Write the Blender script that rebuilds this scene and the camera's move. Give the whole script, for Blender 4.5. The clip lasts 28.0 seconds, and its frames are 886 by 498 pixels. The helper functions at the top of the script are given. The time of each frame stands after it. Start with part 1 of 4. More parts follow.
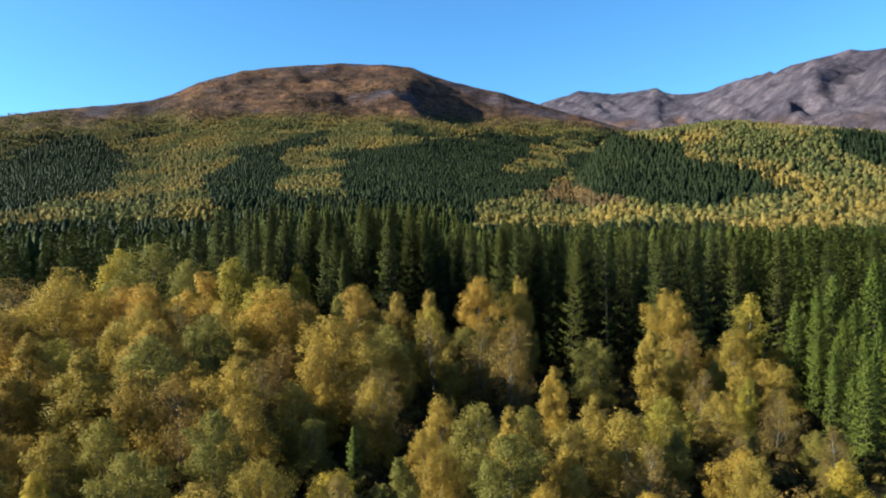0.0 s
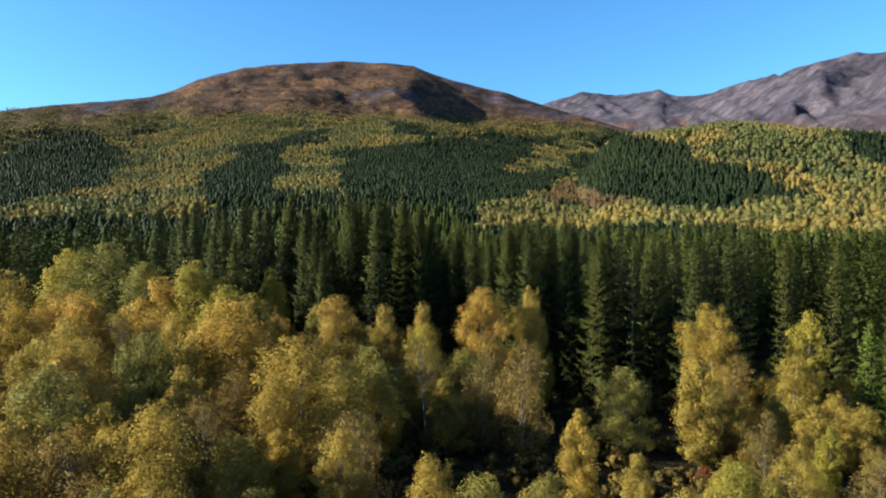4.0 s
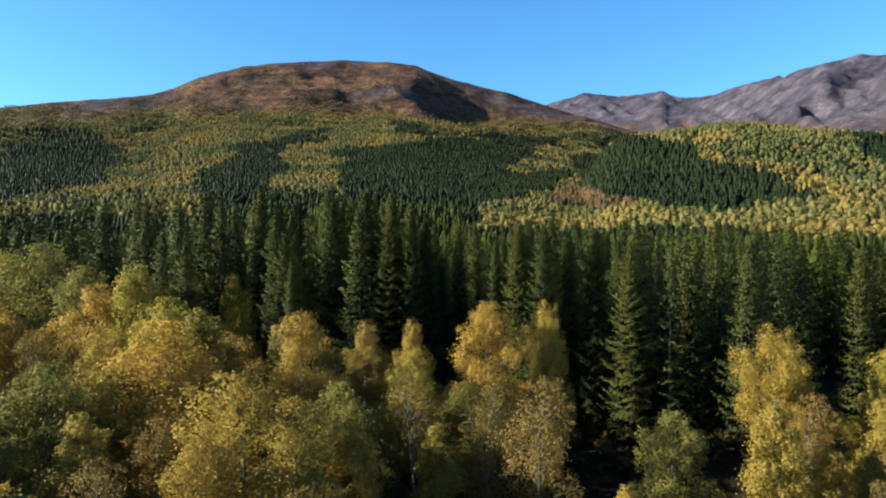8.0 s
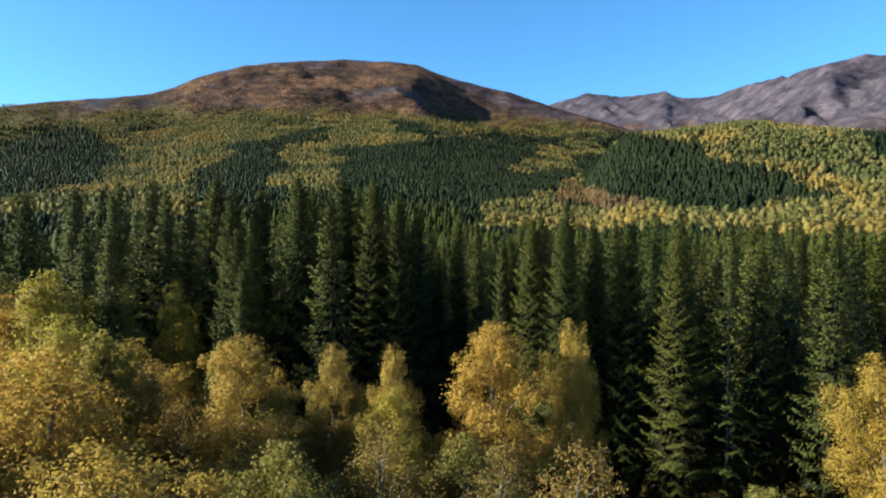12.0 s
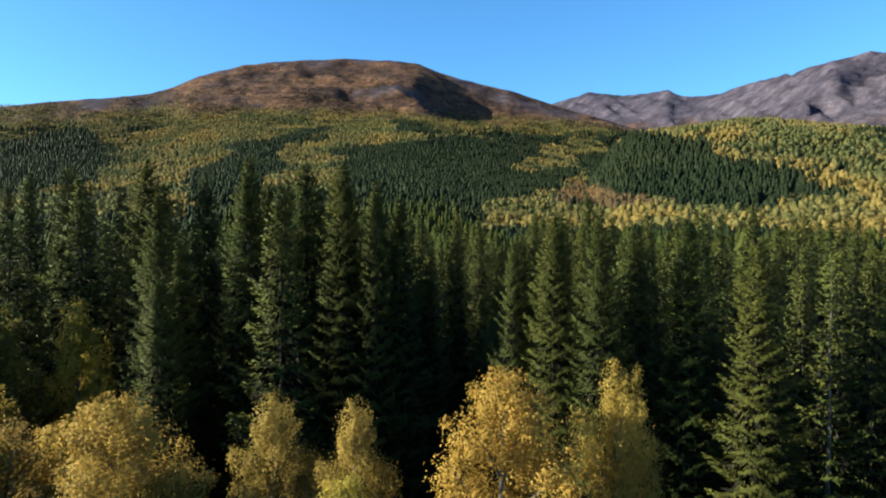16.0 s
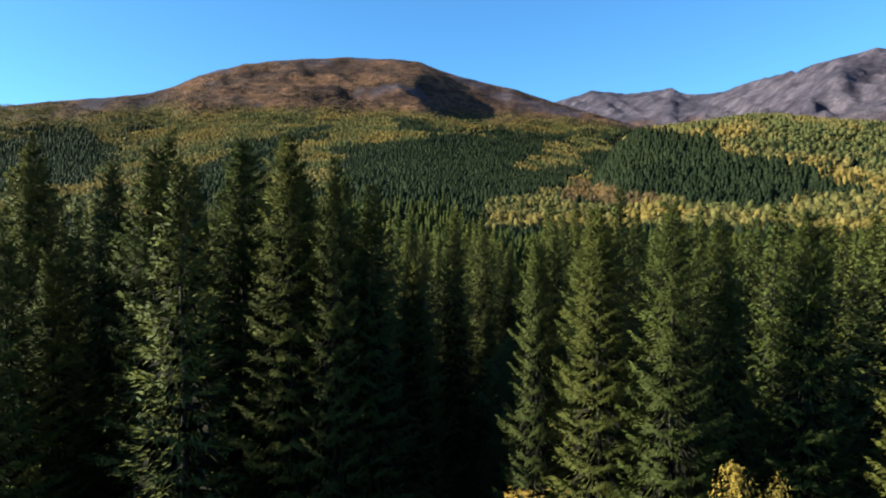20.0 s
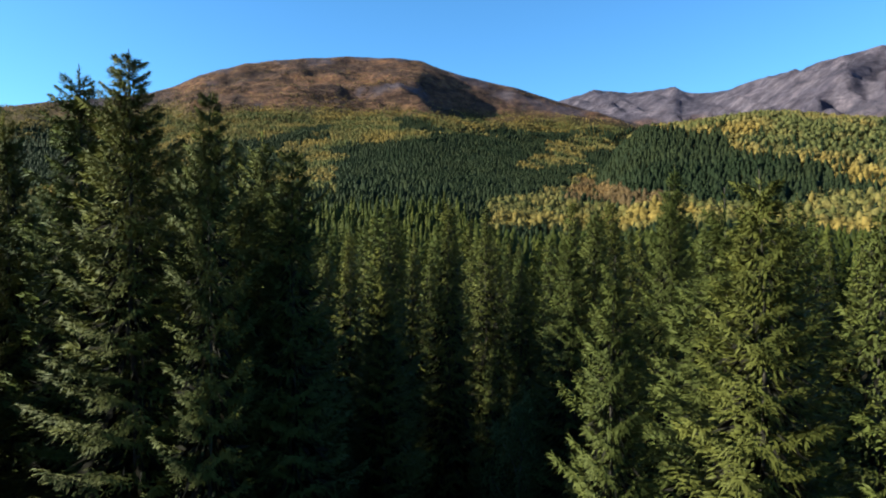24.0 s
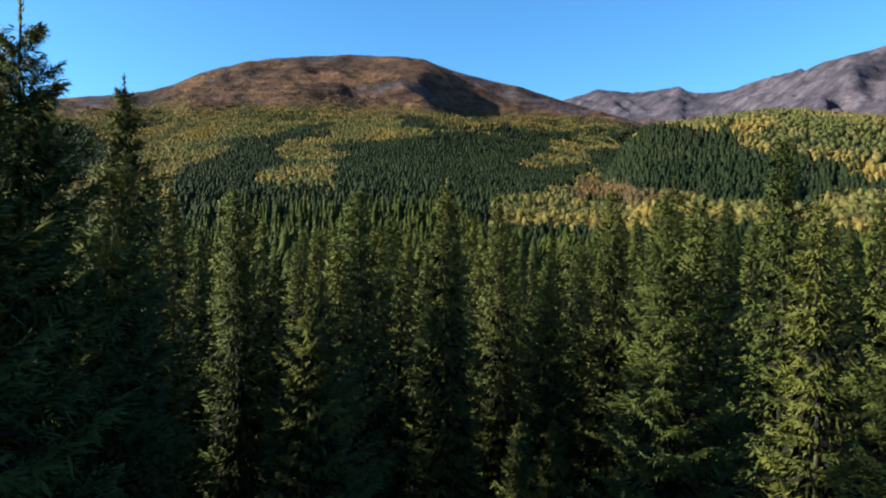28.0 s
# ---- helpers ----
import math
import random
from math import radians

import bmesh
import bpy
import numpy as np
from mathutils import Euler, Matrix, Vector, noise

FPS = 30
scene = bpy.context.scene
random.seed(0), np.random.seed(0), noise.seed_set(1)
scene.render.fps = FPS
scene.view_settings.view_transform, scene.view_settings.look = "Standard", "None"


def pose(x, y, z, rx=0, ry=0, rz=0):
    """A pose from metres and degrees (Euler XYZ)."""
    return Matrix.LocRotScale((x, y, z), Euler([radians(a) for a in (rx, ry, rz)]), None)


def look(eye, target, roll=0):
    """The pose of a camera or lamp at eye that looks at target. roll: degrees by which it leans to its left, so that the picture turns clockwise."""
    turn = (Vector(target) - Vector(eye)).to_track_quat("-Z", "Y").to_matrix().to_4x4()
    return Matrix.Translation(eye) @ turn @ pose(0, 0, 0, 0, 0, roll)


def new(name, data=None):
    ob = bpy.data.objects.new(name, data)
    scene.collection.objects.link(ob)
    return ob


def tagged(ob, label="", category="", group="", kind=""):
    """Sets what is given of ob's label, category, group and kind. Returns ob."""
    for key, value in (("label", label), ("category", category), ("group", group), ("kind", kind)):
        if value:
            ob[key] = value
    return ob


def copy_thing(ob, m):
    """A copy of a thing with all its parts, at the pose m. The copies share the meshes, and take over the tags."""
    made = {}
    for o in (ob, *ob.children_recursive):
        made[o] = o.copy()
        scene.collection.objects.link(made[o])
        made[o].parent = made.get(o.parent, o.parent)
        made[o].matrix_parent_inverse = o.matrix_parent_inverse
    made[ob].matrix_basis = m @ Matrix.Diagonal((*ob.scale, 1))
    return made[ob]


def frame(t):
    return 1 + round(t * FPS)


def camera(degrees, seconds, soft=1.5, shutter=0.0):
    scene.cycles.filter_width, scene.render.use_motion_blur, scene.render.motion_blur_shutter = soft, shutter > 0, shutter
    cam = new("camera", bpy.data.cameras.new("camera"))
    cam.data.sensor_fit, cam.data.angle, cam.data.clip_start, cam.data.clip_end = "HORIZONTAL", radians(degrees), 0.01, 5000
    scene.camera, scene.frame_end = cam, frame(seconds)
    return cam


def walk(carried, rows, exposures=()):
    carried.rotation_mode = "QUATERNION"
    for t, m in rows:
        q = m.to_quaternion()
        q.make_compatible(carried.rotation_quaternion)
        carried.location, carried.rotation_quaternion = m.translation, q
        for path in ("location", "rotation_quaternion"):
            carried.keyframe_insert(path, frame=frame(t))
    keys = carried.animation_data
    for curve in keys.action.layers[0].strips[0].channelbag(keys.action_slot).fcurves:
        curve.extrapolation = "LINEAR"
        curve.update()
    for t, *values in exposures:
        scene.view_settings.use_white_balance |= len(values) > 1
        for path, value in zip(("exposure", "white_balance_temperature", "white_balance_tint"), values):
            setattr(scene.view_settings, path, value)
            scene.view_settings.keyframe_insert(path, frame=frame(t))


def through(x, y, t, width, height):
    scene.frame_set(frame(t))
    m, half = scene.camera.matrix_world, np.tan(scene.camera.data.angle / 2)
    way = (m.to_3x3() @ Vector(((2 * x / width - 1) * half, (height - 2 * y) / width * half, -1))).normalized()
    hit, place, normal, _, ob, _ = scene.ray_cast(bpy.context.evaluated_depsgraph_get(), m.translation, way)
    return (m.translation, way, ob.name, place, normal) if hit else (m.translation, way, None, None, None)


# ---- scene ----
cam = camera(70, 28.0, soft=2.05)
PATH = [  # seconds, x, y, z, pitch, roll, yaw
    (0, 0, 0, 18, -1.263, -0.633, 2.102),
    (2, -0.008, 6.062, 18.081, -1.261, -0.392, 2.162),
    (4, -0.019, 12.144, 18.156, -1.252, -0.085, 2.189),
    (6, -0.031, 18.26, 18.213, -1.23, 0.188, 2.211),
    (8, -0.027, 24.402, 18.202, -1.191, 0.254, 2.29),
    (10, 0.011, 30.558, 18.101, -1.148, 0.296, 2.371),
    (12, 0.079, 36.716, 18.014, -1.121, 0.342, 2.439),
    (14, 0.166, 42.845, 18.042, -1.117, 0.252, 2.533),
    (16, 0.236, 48.821, 18.117, -1.121, 0.171, 2.621),
    (18, 0.268, 54.589, 18.161, -1.135, 0.128, 2.715),
    (20, 0.297, 60.471, 18.206, -1.174, 0.011, 2.865),
    (22, 0.35, 66.711, 18.291, -1.178, -0.085, 2.995),
    (24, 0.346, 72.9, 18.356, -1.152, -0.136, 3.086),
    (26, 0.213, 78.607, 18.339, -1.157, -0.15, 3.187),
    (28, 0, 84, 18.269, -1.183, 0.073, 3.277),
]
walk(cam, [(t, pose(x, y, z, 90 + p, 0, w) @ pose(0, 0, 0, 0, 0, r)) for t, x, y, z, p, r, w in PATH],
     [(0, 2.02, 5200, -8), (28, 2.02, 5200, -8)])

# ---- sky and sun ----
SUN_AZ, SUN_EL = -99.0, 21.5      # degrees to the right of +y, degrees above the horizon
world = bpy.data.worlds.new("sky")
scene.world = world
world.use_nodes = True
wt = world.node_tree
sky = wt.nodes.new("ShaderNodeTexSky")
sky.sky_type, sky.sun_disc = "NISHITA", False
sky.sun_elevation, sky.sun_rotation = radians(SUN_EL), radians(SUN_AZ % 360)
sky.altitude, sky.air_density, sky.dust_density, sky.ozone_density = 300, 1.0, 0.25, 5.0
background = wt.nodes["Background"]
background.inputs["Strength"].default_value = 0.057
wt.links.new(sky.outputs["Color"], background.inputs["Color"])
sun = new("sun", bpy.data.lights.new("sun", "SUN"))
sun.data.energy, sun.data.angle, sun.data.color = 5.0, radians(0.53), (1.0, 0.82, 0.58)
to_sun = Vector((math.sin(radians(SUN_AZ)) * math.cos(radians(SUN_EL)),
                 math.cos(radians(SUN_AZ)) * math.cos(radians(SUN_EL)), math.sin(radians(SUN_EL))))
sun.matrix_world = look(to_sun * 3000, (0, 0, 0))


# ---- materials ----
def shader(name):
    m = bpy.data.materials.new(name)
    m.use_nodes = True
    nt = m.node_tree
    return m, nt, nt.nodes["Principled BSDF"]


def node(nt, kind, **settings):
    n = nt.nodes.new(kind)
    for key, value in settings.items():
        if key in n.inputs:
            n.inputs[key].default_value = value
    return n


def ramp(nt, source, stops):
    """A colour ramp over the given output; stops: (position, (r, g, b))."""
    n = nt.nodes.new("ShaderNodeValToRGB")
    els = n.color_ramp.elements
    for i, (p, c) in enumerate(stops):
        e = els[i] if i < 2 else els.new(p)
        e.position, e.color = p, (*c, 1)
    nt.links.new(source, n.inputs["Fac"])
    return n.outputs["Color"]


def mixed(nt, fac, a, b, blend="MIX"):
    n = nt.nodes.new("ShaderNodeMix")
    n.data_type, n.blend_type = "RGBA", blend
    for s, v in ((n.inputs[0], fac), (n.inputs[6], a), (n.inputs[7], b)):
        if isinstance(v, (int, float)):
            s.default_value = v
        elif isinstance(v, tuple):
            s.default_value = (*v, 1)
        else:
            nt.links.new(v, s)
    return n.outputs[2]


def noise_out(nt, scale, detail=4.0, rough=0.55, kind="Fac"):
    geo = nt.nodes.new("ShaderNodeNewGeometry")
    n = node(nt, "ShaderNodeTexNoise", Scale=scale, Detail=detail, Roughness=rough)
    nt.links.new(geo.outputs["Position"], n.inputs["Vector"])
    return n.outputs[kind]


def foliage(name, dark, mid, light, through=0.42, rough=0.55, tint="", spread=1.0, tone=0.63, low=(0.78, 0.81, 0.75)):
    """Leaves or needles: colour varies leaf by leaf, tree by tree and in patches; some light shines through."""
    m, nt, bsdf = shader(name)
    dark, mid, light = (tuple(tone * v for v in c) for c in (dark, mid, light))
    geo = nt.nodes.new("ShaderNodeNewGeometry")
    colour = ramp(nt, geo.outputs["Random Per Island"], [(0.0, dark), (0.5, mid), (1.0, light)])
    if tint:
        source = nt.nodes.new("ShaderNodeAttribute")
        source.attribute_name = tint
        fac = source.outputs["Fac"]
    else:
        fac = nt.nodes.new("ShaderNodeObjectInfo").outputs["Random"]
    shift = ramp(nt, fac, [(0.0, low), (0.5, (1, 1, 1)), (1.0, (1.18 * spread, 1.09, 0.9))])
    colour = mixed(nt, 1.0, colour, shift, "MULTIPLY")
    blotch = ramp(nt, noise_out(nt, 0.55, 3), [(0.3, (0.75, 0.78, 0.8)), (0.7, (1.15, 1.12, 1.0))])
    colour = mixed(nt, 0.8, colour, blotch, "MULTIPLY")
    nt.links.new(colour, bsdf.inputs["Base Color"])
    bsdf.inputs["Roughness"].default_value = rough
    bsdf.inputs["Specular IOR Level"].default_value = 0.06
    if through:
        tr = nt.nodes.new("ShaderNodeBsdfTranslucent")
        nt.links.new(colour, tr.inputs["Color"])
        mx = nt.nodes.new("ShaderNodeMixShader")
        mx.inputs[0].default_value = through
        nt.links.new(bsdf.outputs[0], mx.inputs[1])
        nt.links.new(tr.outputs[0], mx.inputs[2])
        nt.links.new(mx.outputs[0], nt.nodes["Material Output"].inputs["Surface"])
    return m


def bark(name, dark, light, scale, flecks=0.5):
    m, nt, bsdf = shader(name)
    colour = ramp(nt, noise_out(nt, scale, 6, 0.7), [(flecks - 0.12, dark), (flecks + 0.1, light)])
    nt.links.new(colour, bsdf.inputs["Base Color"])
    bsdf.inputs["Roughness"].default_value = 0.9
    bsdf.inputs["Specular IOR Level"].default_value = 0.08
    return m


NEEDLES = foliage("spruce_needles", (0.087, 0.093, 0.023), (0.100, 0.105, 0.026), (0.115, 0.119, 0.031), 0.08, 0.6, tone=0.57, low=(0.72, 0.80, 0.75))
NEEDLES_WOOD = foliage("spruce_wood_needles", (0.062, 0.070, 0.015), (0.084, 0.094, 0.019), (0.112, 0.122, 0.026), 0.2, 0.7, "tint", tone=0.40, low=(0.72, 0.80, 0.75))
# bluer than the near needles: distance haze is put into this colour
HAZY_FAR_NEEDLES = foliage("hazy_far_needles", (0.036, 0.047, 0.022), (0.045, 0.058, 0.026), (0.056, 0.070, 0.031), 0.1, 0.7, "tint", tone=0.36, low=(0.72, 0.80, 0.75))
YOUNG_NEEDLES = foliage("young_spruce_needles", (0.065, 0.080, 0.014), (0.095, 0.112, 0.020), (0.13, 0.145, 0.028), 0.15, 0.6, tone=0.78, low=(0.72, 0.80, 0.75))
LEAVES = {
    "yellow": foliage("yellow_leaves", (0.345, 0.268, 0.048), (0.45, 0.350, 0.060), (0.575, 0.448, 0.088), tone=0.62),
    "gold": foliage("golden_leaves", (0.415, 0.262, 0.058), (0.525, 0.335, 0.070), (0.64, 0.425, 0.105), tone=0.60),
    "orange": foliage("orange_leaves", (0.43, 0.235, 0.046), (0.54, 0.305, 0.055), (0.65, 0.39, 0.080), tone=0.58),
    "olive": foliage("olive_leaves", (0.335, 0.236, 0.052), (0.446, 0.312, 0.066), (0.566, 0.396, 0.088)),
    "green": foliage("green_leaves", (0.200, 0.177, 0.046), (0.274, 0.234, 0.060), (0.362, 0.300, 0.084)),
    "brown": foliage("thin_brown_leaves", (0.240, 0.160, 0.058), (0.322, 0.214, 0.070), (0.410, 0.282, 0.088)),
    "tan": foliage("tan_leaves", (0.36, 0.245, 0.060), (0.45, 0.31, 0.075), (0.54, 0.385, 0.095), tone=0.58),
    "grey": foliage("grey_green_leaves", (0.12, 0.14, 0.055), (0.17, 0.195, 0.08), (0.23, 0.26, 0.11)),
    "red": foliage("red_leaves", (0.10, 0.03, 0.02), (0.20, 0.06, 0.03), (0.30, 0.12, 0.05)),
}
# autumn leaf colour with some blue distance haze mixed in
HAZY_FAR_BIRCH = foliage("hazy_birch_leaves", (0.216, 0.172, 0.060), (0.268, 0.212, 0.072), (0.325, 0.258, 0.086), 0.25, 0.7, "tint", 1.06, tone=0.54, low=(0.56, 0.70, 0.72))
BIRCH_BELT = foliage("belt_birch_leaves", (0.24, 0.192, 0.062), (0.300, 0.238, 0.076), (0.365, 0.288, 0.092), 0.25, 0.7, "tint", 1.05, tone=0.47, low=(0.62, 0.74, 0.74))
BIRCH_RUST = foliage("rusty_birch_leaves", (0.20, 0.125, 0.062), (0.26, 0.165, 0.080), (0.32, 0.21, 0.10), 0.25, 0.7, "tint", 1.0, tone=0.48, low=(0.70, 0.72, 0.75))
SCRUB = foliage("undergrowth_leaves", (0.07, 0.045, 0.015), (0.12, 0.085, 0.025), (0.20, 0.14, 0.035), 0.3, 0.7, "tint")
HEATH_SCRUB = foliage("heath_scrub_leaves", (0.10, 0.065, 0.035), (0.17, 0.11, 0.055), (0.24, 0.16, 0.07), 0.2, 0.7, "tint", 1.1, low=(0.45, 0.5, 0.55))
PALE_BARK = bark("pale_birch_bark", (0.05, 0.043, 0.037), (0.17, 0.155, 0.14), 2.5, 0.52)
DARK_BARK = bark("spruce_bark", (0.016, 0.013, 0.011), (0.050, 0.042, 0.036), 5.0)
# dead twigs with the crown's inner shade put into their near-black colour
SHADED_DEAD_TWIGS = bark("shaded_dead_twigs", (0.005, 0.004, 0.003), (0.013, 0.011, 0.008), 5.0)
GREY_TWIGS = bark("grey_twig_bark", (0.05, 0.043, 0.038), (0.15, 0.132, 0.12), 4.0)


def ground_material():
    m, nt, bsdf = shader("hill_ground")
    zone = {}
    for key in ("rock", "heath", "meadow"):
        a = nt.nodes.new("ShaderNodeAttribute")
        a.attribute_name = key
        zone[key] = a.outputs["Fac"]
    floor = ramp(nt, noise_out(nt, 0.8, 8, 0.65), [(0.3, (0.03, 0.026, 0.014)), (0.55, (0.075, 0.06, 0.025)), (0.75, (0.14, 0.10, 0.035))])
    scrub = ramp(nt, noise_out(nt, 0.085, 10, 0.78), [(0.36, (0.045, 0.032, 0.030)), (0.46, (0.135, 0.082, 0.062)), (0.56, (0.225, 0.140, 0.086)), (0.68, (0.33, 0.235, 0.125))])
    broad = ramp(nt, noise_out(nt, 0.009, 6, 0.65), [(0.40, (0.55, 0.56, 0.68)), (0.60, (1.25, 1.12, 0.95))])
    scrub = mixed(nt, 1.0, scrub, broad, "MULTIPLY")
    # ledges: bands that keep level along the slope
    place = nt.nodes.new("ShaderNodeNewGeometry")
    squash = node(nt, "ShaderNodeMapping", Scale=(0.016, 0.016, 0.070))
    nt.links.new(place.outputs["Position"], squash.inputs["Vector"])
    bands = node(nt, "ShaderNodeTexNoise", Scale=1.0, Detail=9.0, Roughness=0.68)
    nt.links.new(squash.outputs[0], bands.inputs["Vector"])
    ledges = ramp(nt, bands.outputs["Fac"], [(0.40, (0.34, 0.34, 0.40)), (0.49, (0.92, 0.92, 0.95)), (0.62, (1.3, 1.22, 1.1))])
    scrub = mixed(nt, 0.85, scrub, ledges, "MULTIPLY")
    stone = ramp(nt, noise_out(nt, 0.035, 12, 0.75), [(0.36, (0.076, 0.071, 0.097)), (0.50, (0.134, 0.124, 0.162)), (0.66, (0.234, 0.216, 0.262))])
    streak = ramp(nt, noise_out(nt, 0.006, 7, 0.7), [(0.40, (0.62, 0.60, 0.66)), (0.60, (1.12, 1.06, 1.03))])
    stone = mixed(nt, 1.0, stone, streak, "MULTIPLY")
    # slabs: slanting darker and lighter bands in the stone colour of the bare range
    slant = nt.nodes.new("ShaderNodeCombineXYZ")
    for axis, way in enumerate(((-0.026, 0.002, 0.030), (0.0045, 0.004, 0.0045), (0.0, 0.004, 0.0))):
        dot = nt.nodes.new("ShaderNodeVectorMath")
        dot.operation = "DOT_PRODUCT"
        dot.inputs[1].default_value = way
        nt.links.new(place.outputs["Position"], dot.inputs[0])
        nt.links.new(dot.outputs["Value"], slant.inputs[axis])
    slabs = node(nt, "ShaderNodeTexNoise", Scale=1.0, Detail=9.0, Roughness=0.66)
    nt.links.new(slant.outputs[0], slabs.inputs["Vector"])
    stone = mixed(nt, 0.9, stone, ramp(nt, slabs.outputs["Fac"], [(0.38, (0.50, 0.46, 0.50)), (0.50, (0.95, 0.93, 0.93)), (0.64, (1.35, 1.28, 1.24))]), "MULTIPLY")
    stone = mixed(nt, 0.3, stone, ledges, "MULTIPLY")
    grass = ramp(nt, noise_out(nt, 0.25, 8, 0.7), [(0.3, (0.07, 0.06, 0.015)), (0.55, (0.15, 0.12, 0.025)), (0.75, (0.24, 0.18, 0.035))])
    floor = mixed(nt, zone["meadow"], floor, grass)
    colour = mixed(nt, zone["heath"], floor, scrub)
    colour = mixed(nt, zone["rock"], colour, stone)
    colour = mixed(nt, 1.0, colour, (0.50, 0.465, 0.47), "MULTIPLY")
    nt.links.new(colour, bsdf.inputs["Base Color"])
    bsdf.inputs["Roughness"].default_value = 0.95
    bsdf.inputs["Specular IOR Level"].default_value = 0.1
    bump = node(nt, "ShaderNodeBump", Strength=0.9, Distance=6.0)
    nt.links.new(noise_out(nt, 0.05, 12, 0.75), bump.inputs["Height"])
    # larger knolls and ledges on the open mountainside
    knolls = node(nt, "ShaderNodeBump", Strength=0.8, Distance=16.0)
    nt.links.new(bands.outputs["Fac"], knolls.inputs["Height"])
    nt.links.new(bump.outputs[0], knolls.inputs["Normal"])
    nt.links.new(knolls.outputs[0], bsdf.inputs["Normal"])
    return m


GROUND = ground_material()

# ---- the lie of the land ----
EYE = 18.0                       # height of the start of the flight over the valley floor
# bearing in degrees right of +y, crest height over distance as seen from the start
DOME = [(-60, 0.11), (-46, 0.1239), (-36.9, 0.1591), (-33.3, 0.1755), (-29.4, 0.1869), (-26.5, 0.1974), (-24.8, 0.2118),
        (-23, 0.2273), (-19.4, 0.2502), (-15.1, 0.2613), (-11.2, 0.2684), (-7.2, 0.2673), (-4.7, 0.2632), (-2.9, 0.2508),
        (-1.1, 0.2407), (2.9, 0.2232), (5.9, 0.2064), (8.9, 0.1867), (11.8, 0.1711), (13.7, 0.1599), (18.3, 0.1249),
        (26.7, 0.0855), (40, 0.0496), (60, 0.04)]
DOME_FAR = [(-46, 1550), (-37, 1600), (-26, 1650), (-11, 1720), (-3, 1640), (3, 1645), (9, 1655), (13.7, 1640), (18, 1600), (40, 1450)]
RANGE = [(-4, 0.10), (1.4, 0.1648), (5.4, 0.198), (8.9, 0.2127), (10.1, 0.2202), (10.9, 0.2177), (12.8, 0.2121), (14.7, 0.2131),
         (16.1, 0.2146), (16.7, 0.2171), (17.1, 0.209), (18.3, 0.2029), (20.5, 0.2043), (21.8, 0.2118), (23.5, 0.2181),
         (24.9, 0.2214), (25.3, 0.2237), (25.6, 0.2207), (26.7, 0.229), (28.2, 0.2328), (29.7, 0.2364), (30.6, 0.2407),
         (31.5, 0.2349), (32.9, 0.2353), (38.6, 0.239), (50, 0.2)]
RANGE_FAR = [(5, 3700), (10.5, 3600), (17, 3300), (25, 2700), (29, 2400), (33, 2300), (40, 2250)]
HILL = [(4, 0.03), (8.9, 0.0996), (11.3, 0.1285), (13.7, 0.142), (16, 0.1448), (18.3, 0.1482), (21, 0.1506), (23.5, 0.1479),
        (26.7, 0.1376), (28.6, 0.133), (30.5, 0.1262), (32.9, 0.1179), (40, 0.099), (60, 0.07)]
HILL_FAR = 800.0
# where the birches give way to open heath, by bearing
TREE_LINE = [(-60, 0.15), (-36.9, 0.158), (-29.4, 0.166), (-25.3, 0.176), (-20.8, 0.185), (-11, 0.189), (-6, 0.186), (0, 0.186), (4, 0.185), (9, 0.174), (13, 0.163), (20, 0.16)]


def lattice(ix, iy, seed):
    h = np.sin(ix * 127.1 + iy * 311.7 + seed * 74.7) * 43758.5453
    return h - np.floor(h)


def value_noise(x, y, seed=0):
    ix, iy = np.floor(x), np.floor(y)
    fx, fy = x - ix, y - iy
    fx, fy = fx * fx * (3 - 2 * fx), fy * fy * (3 - 2 * fy)
    a, b = lattice(ix, iy, seed), lattice(ix + 1, iy, seed)
    c, d = lattice(ix, iy + 1, seed), lattice(ix + 1, iy + 1, seed)
    return (a + (b - a) * fx) * (1 - fy) + (c + (d - c) * fx) * fy


def fbm(x, y, octaves=5, seed=0, ridged=False):
    total, amp, norm = 0.0, 1.0, 0.0
    for o in range(octaves):
        n = value_noise(x * 2**o, y * 2**o, seed + o)
        total = total + amp * (1 - abs(2 * n - 1) if ridged else n)
        norm += amp
        amp *= 0.5
    return total / norm


def along(table, b):
    t = np.array(table, float)
    return np.interp(b, t[:, 0], t[:, 1])


def step(a, b, v):
    s = np.clip((v - a) / (b - a), 0, 1)
    return s * s * (3 - 2 * s)


